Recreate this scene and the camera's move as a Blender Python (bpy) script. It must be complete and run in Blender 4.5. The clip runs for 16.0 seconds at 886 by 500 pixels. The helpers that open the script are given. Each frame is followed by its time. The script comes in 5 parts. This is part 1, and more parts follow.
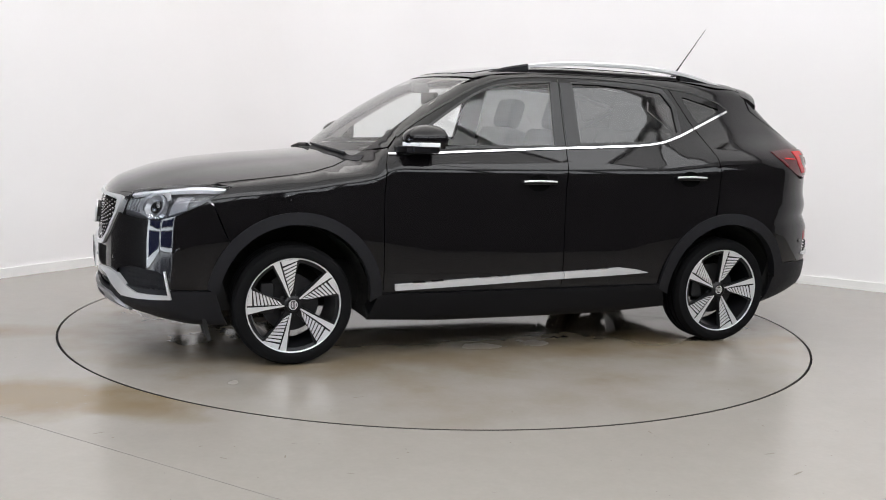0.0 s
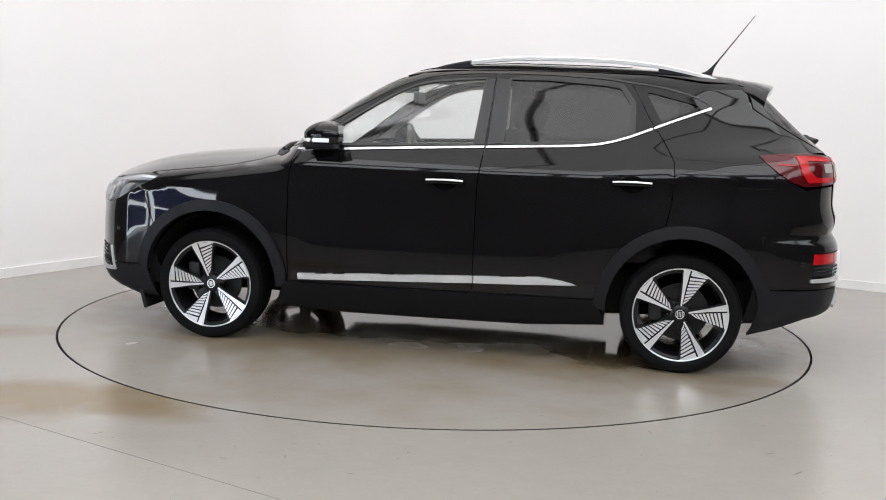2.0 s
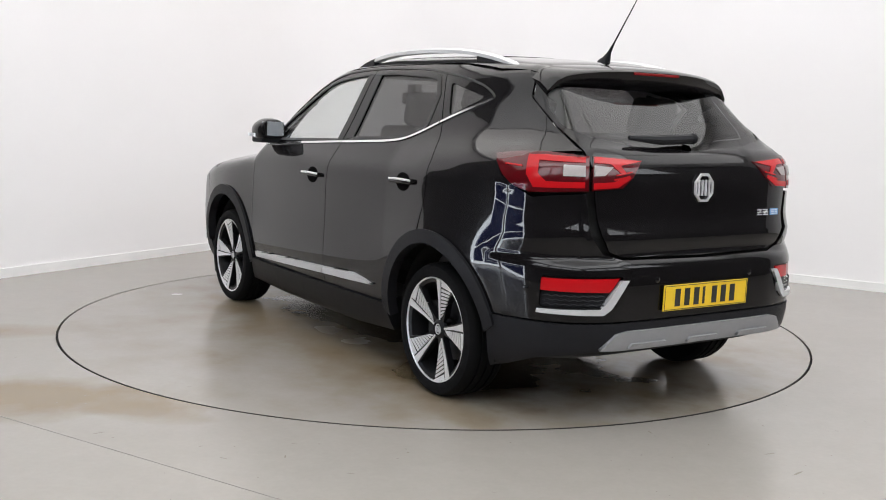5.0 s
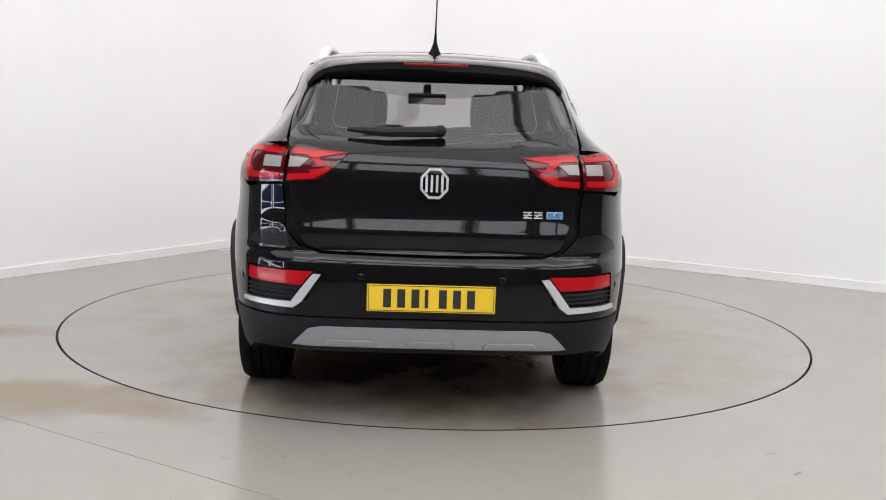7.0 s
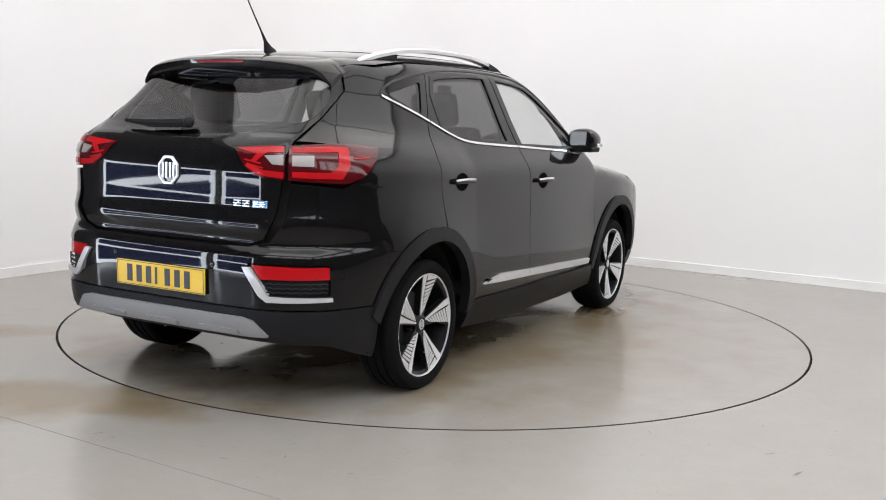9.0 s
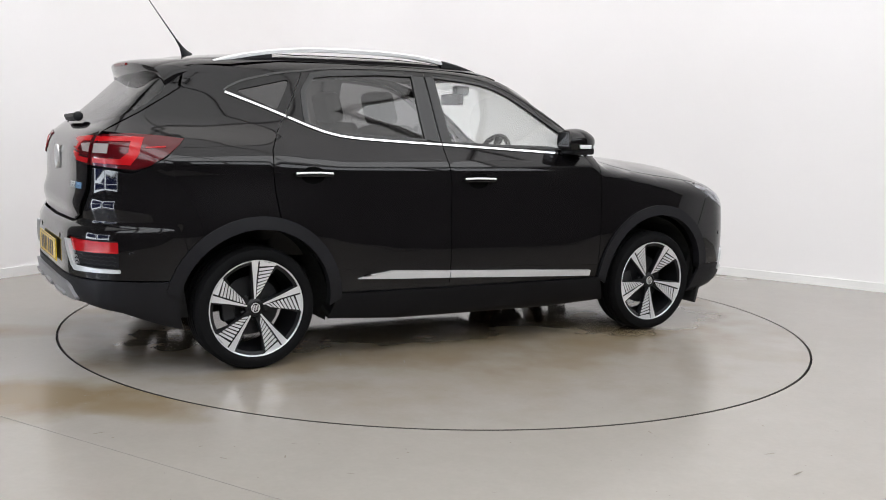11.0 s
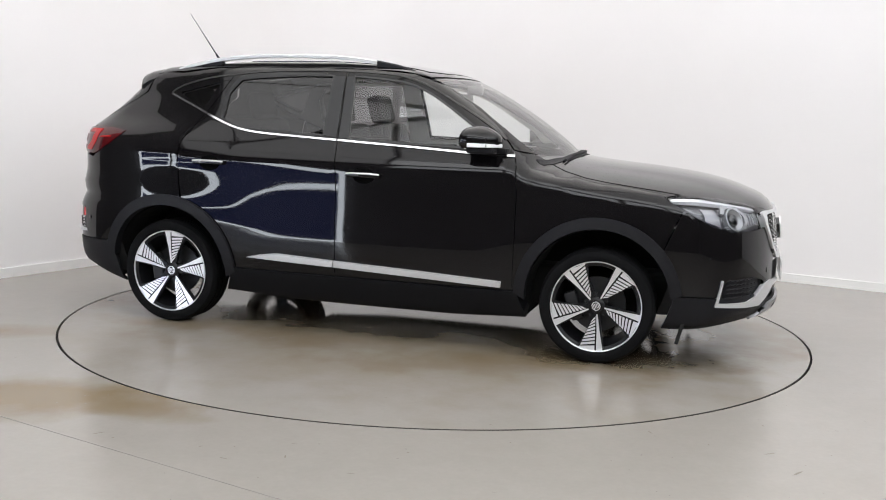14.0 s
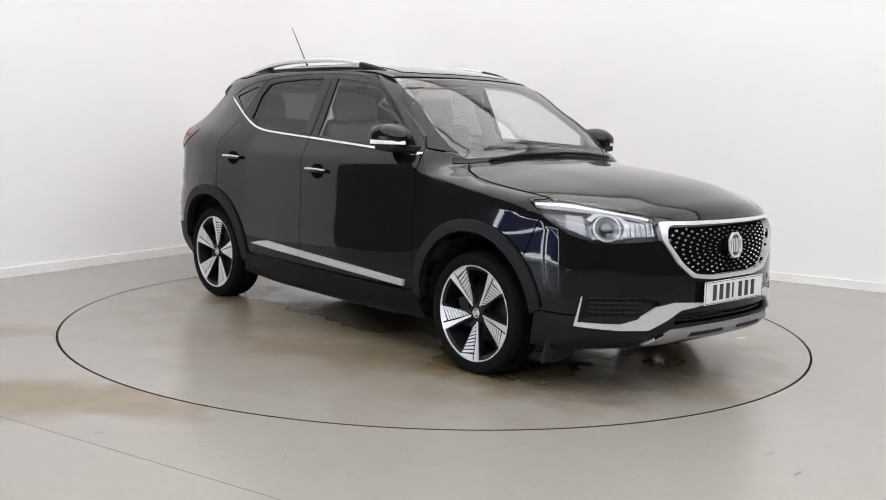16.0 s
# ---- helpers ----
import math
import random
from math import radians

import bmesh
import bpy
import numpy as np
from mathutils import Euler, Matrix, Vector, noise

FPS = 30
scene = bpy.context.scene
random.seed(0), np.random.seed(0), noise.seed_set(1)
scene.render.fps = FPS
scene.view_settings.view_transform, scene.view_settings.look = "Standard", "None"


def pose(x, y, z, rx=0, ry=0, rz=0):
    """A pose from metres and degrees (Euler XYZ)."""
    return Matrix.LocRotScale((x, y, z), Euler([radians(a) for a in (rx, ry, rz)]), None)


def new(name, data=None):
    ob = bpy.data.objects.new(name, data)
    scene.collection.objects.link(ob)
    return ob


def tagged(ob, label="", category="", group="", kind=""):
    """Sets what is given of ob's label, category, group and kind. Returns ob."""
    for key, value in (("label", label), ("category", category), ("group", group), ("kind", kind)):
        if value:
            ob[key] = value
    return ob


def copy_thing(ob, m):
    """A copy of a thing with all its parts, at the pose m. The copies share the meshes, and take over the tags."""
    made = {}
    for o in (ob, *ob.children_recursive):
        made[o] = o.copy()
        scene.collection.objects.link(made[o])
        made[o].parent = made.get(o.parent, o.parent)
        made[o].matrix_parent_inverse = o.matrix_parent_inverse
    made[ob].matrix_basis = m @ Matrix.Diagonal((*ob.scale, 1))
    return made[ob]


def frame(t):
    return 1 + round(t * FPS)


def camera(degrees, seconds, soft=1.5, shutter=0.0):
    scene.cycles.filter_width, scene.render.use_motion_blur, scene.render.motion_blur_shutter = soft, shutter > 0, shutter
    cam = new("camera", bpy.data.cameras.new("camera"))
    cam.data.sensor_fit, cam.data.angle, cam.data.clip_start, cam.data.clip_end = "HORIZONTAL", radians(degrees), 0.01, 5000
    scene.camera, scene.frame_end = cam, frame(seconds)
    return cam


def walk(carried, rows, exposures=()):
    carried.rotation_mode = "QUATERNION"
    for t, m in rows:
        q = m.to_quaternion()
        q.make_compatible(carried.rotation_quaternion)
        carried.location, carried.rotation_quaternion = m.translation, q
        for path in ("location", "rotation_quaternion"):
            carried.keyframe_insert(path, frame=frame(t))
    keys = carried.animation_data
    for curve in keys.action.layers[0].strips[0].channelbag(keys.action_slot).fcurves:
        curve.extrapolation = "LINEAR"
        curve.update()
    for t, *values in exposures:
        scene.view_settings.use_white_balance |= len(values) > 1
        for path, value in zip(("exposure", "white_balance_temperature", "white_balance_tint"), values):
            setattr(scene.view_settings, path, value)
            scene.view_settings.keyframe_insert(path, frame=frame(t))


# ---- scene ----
from mathutils.geometry import delaunay_2d_cdt

# ---------------------------------------------------------------- camera
cam = camera(48.09, 16.0, soft=1.0)
CAM_POSE = pose(0, -6.2696, 1.2907, 90 - 7.637, 0, -0.294) @ pose(0, 0, 0, 0, 0, 1.895)
walk(cam, [(0, CAM_POSE), (16, CAM_POSE)])

# ---------------------------------------------------------------- world and light
world = bpy.data.worlds.new("world")
scene.world = world
world.use_nodes = True
world.node_tree.nodes["Background"].inputs[0].default_value = (0.75, 0.85, 1.0, 1)
world.node_tree.nodes["Background"].inputs[1].default_value = 0.25
scene.view_settings.exposure = 0.0


# ---------------------------------------------------------------- materials
def material(name, color, rough=0.5, metal=0.0, coat=0.0, spec=0.5, vary=0.0, scale=8.0, bump=0.0, bump_scale=200.0, emit=None, power=0.0):
    m = bpy.data.materials.new(name)
    m.use_nodes = True
    nt = m.node_tree
    b = nt.nodes["Principled BSDF"]
    b.inputs["Base Color"].default_value = (*color, 1)
    b.inputs["Roughness"].default_value = rough
    b.inputs["Metallic"].default_value = metal
    b.inputs["Coat Weight"].default_value = coat
    b.inputs["Coat Roughness"].default_value = 0.03
    b.inputs["Specular IOR Level"].default_value = spec
    if emit:
        b.inputs["Emission Color"].default_value = (*emit, 1)
        b.inputs["Emission Strength"].default_value = power
    if vary or bump:
        co = nt.nodes.new("ShaderNodeTexCoord")
    if vary:
        n = nt.nodes.new("ShaderNodeTexNoise")
        n.inputs["Scale"].default_value = scale
        n.inputs["Detail"].default_value = 6
        nt.links.new(co.outputs["Object"], n.inputs["Vector"])
        mr = nt.nodes.new("ShaderNodeMapRange")
        mr.inputs["To Min"].default_value, mr.inputs["To Max"].default_value = 1 - vary, 1 + vary
        nt.links.new(n.outputs["Fac"], mr.inputs["Value"])
        mx = nt.nodes.new("ShaderNodeMix")
        mx.data_type, mx.blend_type = "RGBA", "MULTIPLY"
        mx.inputs["Factor"].default_value = 1
        mx.inputs[6].default_value = (*color, 1)
        nt.links.new(mr.outputs["Result"], mx.inputs[7])
        nt.links.new(mx.outputs[2], b.inputs["Base Color"])
        rr = nt.nodes.new("ShaderNodeMapRange")
        rr.inputs["To Min"].default_value, rr.inputs["To Max"].default_value = rough * (1 - vary), min(1, rough * (1 + vary))
        nt.links.new(n.outputs["Fac"], rr.inputs["Value"])
        nt.links.new(rr.outputs["Result"], b.inputs["Roughness"])
    if bump:
        n2 = nt.nodes.new("ShaderNodeTexNoise")
        n2.inputs["Scale"].default_value = bump_scale
        nt.links.new(co.outputs["Object"], n2.inputs["Vector"])
        bp = nt.nodes.new("ShaderNodeBump")
        bp.inputs["Strength"].default_value = bump
        bp.inputs["Distance"].default_value = 0.002
        nt.links.new(n2.outputs["Fac"], bp.inputs["Height"])
        nt.links.new(bp.outputs["Normal"], b.inputs["Normal"])
    return m


def pane_material(name, tint, gloss=0.04):
    """Thin glass: tinted see-through with a Fresnel gloss."""
    m = bpy.data.materials.new(name)
    m.use_nodes = True
    nt = m.node_tree
    nt.nodes.clear()
    out = nt.nodes.new("ShaderNodeOutputMaterial")
    mix = nt.nodes.new("ShaderNodeMixShader")
    tr = nt.nodes.new("ShaderNodeBsdfTransparent")
    gl = nt.nodes.new("ShaderNodeBsdfGlossy")
    lw = nt.nodes.new("ShaderNodeLayerWeight")
    lw.inputs["Blend"].default_value = 0.5
    pw = nt.nodes.new("ShaderNodeMath")
    pw.operation = "POWER"
    pw.inputs[1].default_value = 5.0
    nt.links.new(lw.outputs["Facing"], pw.inputs[0])
    fr = nt.nodes.new("ShaderNodeMath")
    fr.operation = "MULTIPLY_ADD"
    fr.inputs[1].default_value, fr.inputs[2].default_value = 0.92, gloss
    nt.links.new(pw.outputs[0], fr.inputs[0])
    tr.inputs["Color"].default_value = (*tint, 1)
    gl.inputs["Roughness"].default_value = 0.01
    nt.links.new(fr.outputs[0], mix.inputs[0])
    nt.links.new(tr.outputs[0], mix.inputs[1])
    nt.links.new(gl.outputs[0], mix.inputs[2])
    nt.links.new(mix.outputs[0], out.inputs[0])
    return m


PAINT = material("black_paint", (0.0042, 0.0037, 0.0042), rough=0.35, coat=1.0, spec=0.03, vary=0.05, scale=60)
PAINT.node_tree.nodes["Principled BSDF"].inputs["Coat IOR"].default_value = 1.385
PLASTIC = material("black_plastic", (0.010, 0.010, 0.012), rough=0.5, spec=0.2, vary=0.12, scale=30, bump=0.25, bump_scale=900)
FRAME_VINYL = material("frame_vinyl", (0.012, 0.012, 0.013), rough=0.42, vary=0.1, scale=60)
GLOSS_BLACK = material("gloss_black", (0.006, 0.006, 0.007), rough=0.06, coat=1.0)
UNDER = material("underbody", (0.005, 0.005, 0.005), rough=0.85, vary=0.2, scale=20)
RUBBER = material("tyre_rubber", (0.006, 0.006, 0.0065), rough=0.75, spec=0.09, vary=0.2, scale=40, bump=0.2, bump_scale=500)
CHROME = material("chrome", (0.82, 0.82, 0.83), rough=0.1, metal=1)
SATIN = material("satin_silver", (0.62, 0.62, 0.63), rough=0.32, metal=0.4)
MIRROR = material("mirror_silver", (0.4, 0.41, 0.43), rough=0.03, metal=1)
SILL = material("satin_black_sill", (0.006, 0.006, 0.007), rough=0.42, spec=0.12, vary=0.1, scale=20)
STUD = material("stud_silver", (0.45, 0.45, 0.46), rough=0.25, metal=0.8)
DIRT = material("dry_dirt", (0.13, 0.11, 0.085), rough=0.9, vary=0.3, scale=3)
JOINT = material("joint_filler", (0.19, 0.175, 0.155), rough=0.7)
SILVER_PAINT = material("silver_paint", (0.29, 0.29, 0.30), rough=0.38, metal=0.35, vary=0.05, scale=50)
ALLOY = material("machined_alloy", (0.8, 0.8, 0.81), rough=0.28, metal=0.55, vary=0.05, scale=120)
DARK_ALLOY = material("dark_alloy", (0.006, 0.006, 0.007), rough=0.35, spec=0.3)
STEEL = material("brake_steel", (0.035, 0.035, 0.037), rough=0.5, metal=0.6, vary=0.15, scale=50)
RED = material("red_lens", (0.40, 0.005, 0.008), rough=0.2, coat=0.12, spec=0.3)
BRAKE_RED = material("brake_lens", (0.20, 0.004, 0.006), rough=0.25, coat=0.15, spec=0.3)
DARK_RED = material("dark_red_lens", (0.07, 0.002, 0.004), rough=0.12, coat=0.35, spec=0.3)
WHITE_LENS = material("clear_lens_white", (0.30, 0.27, 0.26), rough=0.25, coat=0.15, vary=0.1, scale=120)
LAMP_GREY = material("lamp_reflector", (0.38, 0.385, 0.40), rough=0.25, metal=0.45, vary=0.15, scale=60)
LAMP_DARK = material("lamp_housing", (0.09, 0.09, 0.095), rough=0.35, metal=0.3, coat=0.5)
LAMP_MID = material("lamp_inner_shell", (0.28, 0.28, 0.295), rough=0.3, metal=0.3)
LIGHT_GUIDE = material("light_guide", (0.85, 0.86, 0.88), rough=0.2, coat=0.6)
YELLOW = material("yellow_plate", (0.8, 0.52, 0.02), rough=0.35, coat=0.4, vary=0.04, scale=40)
WHITE_PLATE = material("white_plate", (0.75, 0.75, 0.74), rough=0.35, coat=0.4, vary=0.04, scale=40)
RECESS = material("recess_black", (0.002, 0.002, 0.002), rough=0.9, spec=0.05)
INK = material("plate_ink", (0.02, 0.02, 0.02), rough=0.4)
BLUE_BADGE = material("blue_badge", (0.25, 0.45, 0.75), rough=0.25, metal=0.4)
SEAT = material("seat_fabric", (0.06, 0.056, 0.054), rough=0.75, vary=0.2, scale=60, bump=0.3, bump_scale=400)
TRIM_DARK = material("dash_plastic", (0.075, 0.072, 0.070), rough=0.6, vary=0.1, scale=30)
TRIM_GREY = material("headliner_fabric", (0.5, 0.48, 0.46), rough=0.9, vary=0.08, scale=40)
GLASS = pane_material("clear_glass", (0.90, 0.92, 0.915), 0.07)
SCREEN_GLASS = pane_material("windscreen_glass", (0.90, 0.92, 0.91), 0.14)
PRIVACY = pane_material("privacy_glass", (0.17, 0.167, 0.17), 0.07)
REAR_GLASS = pane_material("tinted_rear_glass", (0.42, 0.41, 0.41), 0.07)
LENS = pane_material("lamp_cover", (0.92, 0.93, 0.95))
WALL = material("white_wall_paint", (0.86, 0.84, 0.842), rough=0.65, vary=0.025, scale=1.3, bump=0.1, bump_scale=60)
SKIRT = material("white_skirting", (0.82, 0.81, 0.80), rough=0.75, vary=0.05, scale=6)
BACK_WALL = material("grey_back_wall", (0.045, 0.042, 0.042), rough=0.7, vary=0.08, scale=1.5)
CEILING = material("ceiling_paint", (0.75, 0.75, 0.75), rough=0.8, vary=0.03, scale=2)
PIT = material("pit_dark", (0.012, 0.011, 0.01), rough=0.8)
RIM_STEEL = material("edge_steel", (0.02, 0.017, 0.014), rough=0.7, metal=0.2, vary=0.3, scale=10)
NAVY = material("navy_shade", (0.015, 0.03, 0.10), rough=0.5, emit=(0.07, 0.13, 0.9), power=0.42)
SHUTTER = material("dark_shutter", (0.03, 0.03, 0.035), rough=0.5, vary=0.1, scale=4)
# glow added to the door's white bars, no lamps, for bright reflections
GLOW_BAR = material("glowing_bar", (0.9, 0.9, 0.9), rough=0.5, emit=(0.85, 0.92, 1.0), power=14.0)
SOFT_LIGHT = material("soft_ceiling_light", (0.9, 0.9, 0.9), rough=0.6, emit=(0.985, 0.98, 0.98), power=1.36)
CORNER_LIGHT = material("corner_ceiling_light", (0.9, 0.9, 0.9), rough=0.6, emit=(1.0, 0.975, 0.945), power=1.9)
FILL_PANE = material("fill_pane", (0.9, 0.9, 0.9), rough=0.3, emit=(0.90, 0.95, 1.0), power=2.8)
PANEL_LIGHT = material("panel_light", (0.9, 0.9, 0.9), rough=0.5, emit=(0.965, 0.98, 1.0), power=3.8)


def floor_material(name, seed, stains=(), wet_shade=()):
    """Pale grey resin floor: fine speckle, cloudy wear, brown water stains, uneven gloss."""
    m = bpy.data.materials.new(name)
    m.use_nodes = True
    nt = m.node_tree
    b = nt.nodes["Principled BSDF"]
    co = nt.nodes.new("ShaderNodeTexCoord")
    mp = nt.nodes.new("ShaderNodeMapping")
    mp.inputs["Location"].default_value = (seed + 0.23, seed * 1.7, 0.37)
    mp.inputs["Rotation"].default_value = (0.5, 0.35, 0.2)
    nt.links.new(co.outputs["Object"], mp.inputs["Vector"])

    def noise_tex(scale, detail=5, rough=0.55, stretch=None):
        n = nt.nodes.new("ShaderNodeTexNoise")
        n.inputs["Scale"].default_value = scale
        n.inputs["Detail"].default_value = detail
        n.inputs["Roughness"].default_value = rough
        if stretch:
            m2 = nt.nodes.new("ShaderNodeMapping")
            m2.inputs["Scale"].default_value = stretch
            nt.links.new(mp.outputs[0], m2.inputs[0])
            nt.links.new(m2.outputs[0], n.inputs["Vector"])
        else:
            nt.links.new(mp.outputs[0], n.inputs["Vector"])
        return n.outputs["Fac"]

    def ramp(fac, lo, hi, a, c):
        r = nt.nodes.new("ShaderNodeMapRange")
        r.inputs["From Min"].default_value, r.inputs["From Max"].default_value = lo, hi
        r.inputs["To Min"].default_value, r.inputs["To Max"].default_value = a, c
        nt.links.new(fac, r.inputs["Value"])
        return r.outputs["Result"]

    def mixed(fac, a, c, mode="MIX"):
        x = nt.nodes.new("ShaderNodeMix")
        x.data_type, x.blend_type = "RGBA", mode
        for slot, v in ((0, fac), (6, a), (7, c)):
            if isinstance(v, (tuple, float)):
                x.inputs[slot].default_value = v
            else:
                nt.links.new(v, x.inputs[slot])
        return x.outputs[2]

    def spot(x, y, rx, ry, turn, edge=0.5):
        """1 within a soft, uneven oval on the floor, 0 outside."""
        m2 = nt.nodes.new("ShaderNodeMapping")
        m2.vector_type = "TEXTURE"
        m2.inputs["Location"].default_value = (x, y, 0)
        m2.inputs["Rotation"].default_value = (0, 0, radians(turn))
        m2.inputs["Scale"].default_value = (rx, ry, 50)
        nt.links.new(co.outputs["Object"], m2.inputs[0])
        ln = nt.nodes.new("ShaderNodeVectorMath")
        ln.operation = "LENGTH"
        nt.links.new(m2.outputs[0], ln.inputs[0])
        ad = nt.nodes.new("ShaderNodeMath")
        ad.operation = "ADD"
        nt.links.new(ln.outputs["Value"], ad.inputs[0])
        nt.links.new(ramp(noise_tex(2.4, 5), 0.2, 0.8, -0.45, 0.45), ad.inputs[1])
        return ramp(ad.outputs[0], 1 - edge, 1 + edge * 0.4, 1.0, 0.0)

    cloud = ramp(noise_tex(0.9, 3), 0.2, 0.8, 0.0, 1.0)
    col = mixed(cloud, (0.300, 0.276, 0.247, 1), (0.328, 0.307, 0.282, 1))
    fine = ramp(noise_tex(9, 3, 0.6), 0.1, 0.9, 0.0, 0.4)
    col = mixed(fine, col, (0.252, 0.231, 0.203, 1))
    grain = ramp(noise_tex(45, 2, 0.5), 0.0, 1.0, 0.0, 0.35)
    col = mixed(grain, col, (0.24, 0.222, 0.197, 1))
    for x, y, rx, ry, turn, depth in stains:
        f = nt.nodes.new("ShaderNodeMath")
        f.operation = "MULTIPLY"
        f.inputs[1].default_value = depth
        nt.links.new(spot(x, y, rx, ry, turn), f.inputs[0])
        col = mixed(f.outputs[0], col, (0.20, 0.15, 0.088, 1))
    gloss = ramp(noise_tex(1.2, 2), 0.1, 0.9, 0.20, 0.30)
    # damp ovals: smoother, and their colour darkened to add shade under the car
    for x, y, rx, ry, turn in wet_shade:
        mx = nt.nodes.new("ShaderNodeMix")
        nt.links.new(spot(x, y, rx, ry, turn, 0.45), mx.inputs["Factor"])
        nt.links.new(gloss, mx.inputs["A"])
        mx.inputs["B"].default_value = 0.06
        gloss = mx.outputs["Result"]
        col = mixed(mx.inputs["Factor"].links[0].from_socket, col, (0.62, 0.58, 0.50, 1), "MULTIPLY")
    nt.links.new(col, b.inputs["Base Color"])
    nt.links.new(gloss, b.inputs["Roughness"])
    b.inputs["Coat Weight"].default_value = 0.08
    b.inputs["Coat Roughness"].default_value = 0.12
    return m


FLOOR = floor_material("resin_floor", 3.1, [(-2.0, -2.02, 1.15, 0.30, 8, 0.95), (-2.75, -0.75, 0.85, 0.20, 10, 0.7), (-1.3, -2.12, 0.34, 0.14, -20, 0.7)])
# the broad middle stain and damp ovals also paint in shade below the car
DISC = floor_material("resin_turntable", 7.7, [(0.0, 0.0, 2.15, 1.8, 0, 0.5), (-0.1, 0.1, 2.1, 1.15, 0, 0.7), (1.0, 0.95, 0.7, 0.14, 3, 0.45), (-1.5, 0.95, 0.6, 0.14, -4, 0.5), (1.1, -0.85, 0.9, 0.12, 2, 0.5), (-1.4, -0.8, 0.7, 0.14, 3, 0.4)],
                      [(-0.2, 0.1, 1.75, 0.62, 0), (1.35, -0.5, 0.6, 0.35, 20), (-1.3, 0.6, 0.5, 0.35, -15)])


# ---------------------------------------------------------------- mesh helpers
def mesh_object(name, bm, mat, parent=None, label="", smooth=True):
    me = bpy.data.meshes.new(name)
    bmesh.ops.recalc_face_normals(bm, faces=bm.faces)
    bm.to_mesh(me)
    bm.free()
    if smooth:
        me.shade_smooth()
        me.set_sharp_from_angle(angle=radians(38))
    me.materials.append(mat)
    ob = new(name, me)
    if parent:
        ob.parent = parent
    if label:
        tagged(ob, label)
    return ob


def part(name, bm, mat, parent, label="", smooth=False):
    return mesh_object(name, bm, mat, parent, label, smooth)


def raw_mesh(name, verts, faces, mat, parent=None, label="", smooth=False):
    me = bpy.data.meshes.new(name)
    me.from_pydata([tuple(map(float, v)) for v in verts], [], [tuple(map(int, f)) for f in faces])
    if smooth:
        me.shade_smooth()
    me.materials.append(mat)
    ob = new(name, me)
    if parent:
        ob.parent = parent
    if label:
        tagged(ob, label)
    return ob


def box(bm, center, size, m=None, bevel=0.0):
    r = bmesh.ops.create_cube(bm, size=1)
    bmesh.ops.scale(bm, vec=size, verts=r["verts"])
    if bevel:
        es = list({e for v in r["verts"] for e in v.link_edges})
        r2 = bmesh.ops.bevel(bm, geom=es, offset=bevel, segments=3, affect="EDGES", profile=0.6)
        vs = list({v for f in r2["faces"] for v in f.verts} | {v for v in r["verts"] if v.is_valid})
    else:
        vs = r["verts"]
    if m:
        bmesh.ops.transform(bm, matrix=m, verts=vs)
    bmesh.ops.translate(bm, vec=center, verts=vs)
    return vs


def lathe(bm, profile, n=48, axis="Y"):
    """Turn (radius, along) pairs about the axis."""
    rings = []
    for r, a in profile:
        ring = []
        for k in range(n):
            w = 2 * math.pi * k / n
            p = (r * math.cos(w), a, r * math.sin(w)) if axis == "Y" else (r * math.cos(w), r * math.sin(w), a)
            ring.append(bm.verts.new(p))
        rings.append(ring)
    for p, q in zip(rings, rings[1:]):
        for k in range(n):
            bm.faces.new((p[k], p[(k + 1) % n], q[(k + 1) % n], q[k]))
    return rings


def prism(bm, pts, a, b, axis="y"):
    """A flat outline given depth from a to b along an axis."""
    def at(u, v, d):
        return {"y": (u, d, v), "x": (d, u, v), "z": (u, v, d)}[axis]
    lo = [bm.verts.new(at(u, v, a)) for u, v in pts]
    hi = [bm.verts.new(at(u, v, b)) for u, v in pts]
    bm.faces.new(lo)
    bm.faces.new(hi)
    for k in range(len(pts)):
        bm.faces.new((lo[k], lo[(k + 1) % len(pts)], hi[(k + 1) % len(pts)], hi[k]))


def tube(bm, path, radius, n=10):
    rings = []
    path = [Vector(p) for p in path]
    for k, p in enumerate(path):
        d = (path[min(k + 1, len(path) - 1)] - path[max(k - 1, 0)]).normalized()
        u = d.orthogonal().normalized() if abs(d.z) > 0.95 else d.cross(Vector((0, 0, 1))).normalized()
        v = d.cross(u)
        r = radius[k] if isinstance(radius, (list, tuple)) else radius
        rings.append([bm.verts.new(p + r * (math.cos(w) * u + math.sin(w) * v)) for w in [2 * math.pi * j / n for j in range(n)]])
    for p, q in zip(rings, rings[1:]):
        for j in range(n):
            bm.faces.new((p[j], p[(j + 1) % n], q[(j + 1) % n], q[j]))
    bm.faces.new(rings[0])
    bm.faces.new(list(reversed(rings[-1])))


# ---------------------------------------------------------------- car body form
def curve(*pts):
    """A smooth function through (input, value) pairs, for arrays."""
    a = np.array(sorted(pts), float)
    x, y = a[:, 0], a[:, 1]
    d = np.diff(y) / np.diff(x)
    m = np.concatenate([[d[0]], [0 if p * q <= 0 else 2 * p * q / (p + q) for p, q in zip(d, d[1:])], [d[-1]]])

    def f(v):
        v = np.clip(np.asarray(v, float), x[0], x[-1])
        k = np.clip(np.searchsorted(x, v) - 1, 0, len(x) - 2)
        h = x[k + 1] - x[k]
        t = (v - x[k]) / h
        return ((2 * t**3 - 3 * t**2 + 1) * y[k] + (t**3 - 2 * t**2 + t) * h * m[k]
                + (-2 * t**3 + 3 * t**2) * y[k + 1] + (t**3 - t**2) * h * m[k + 1])
    return f


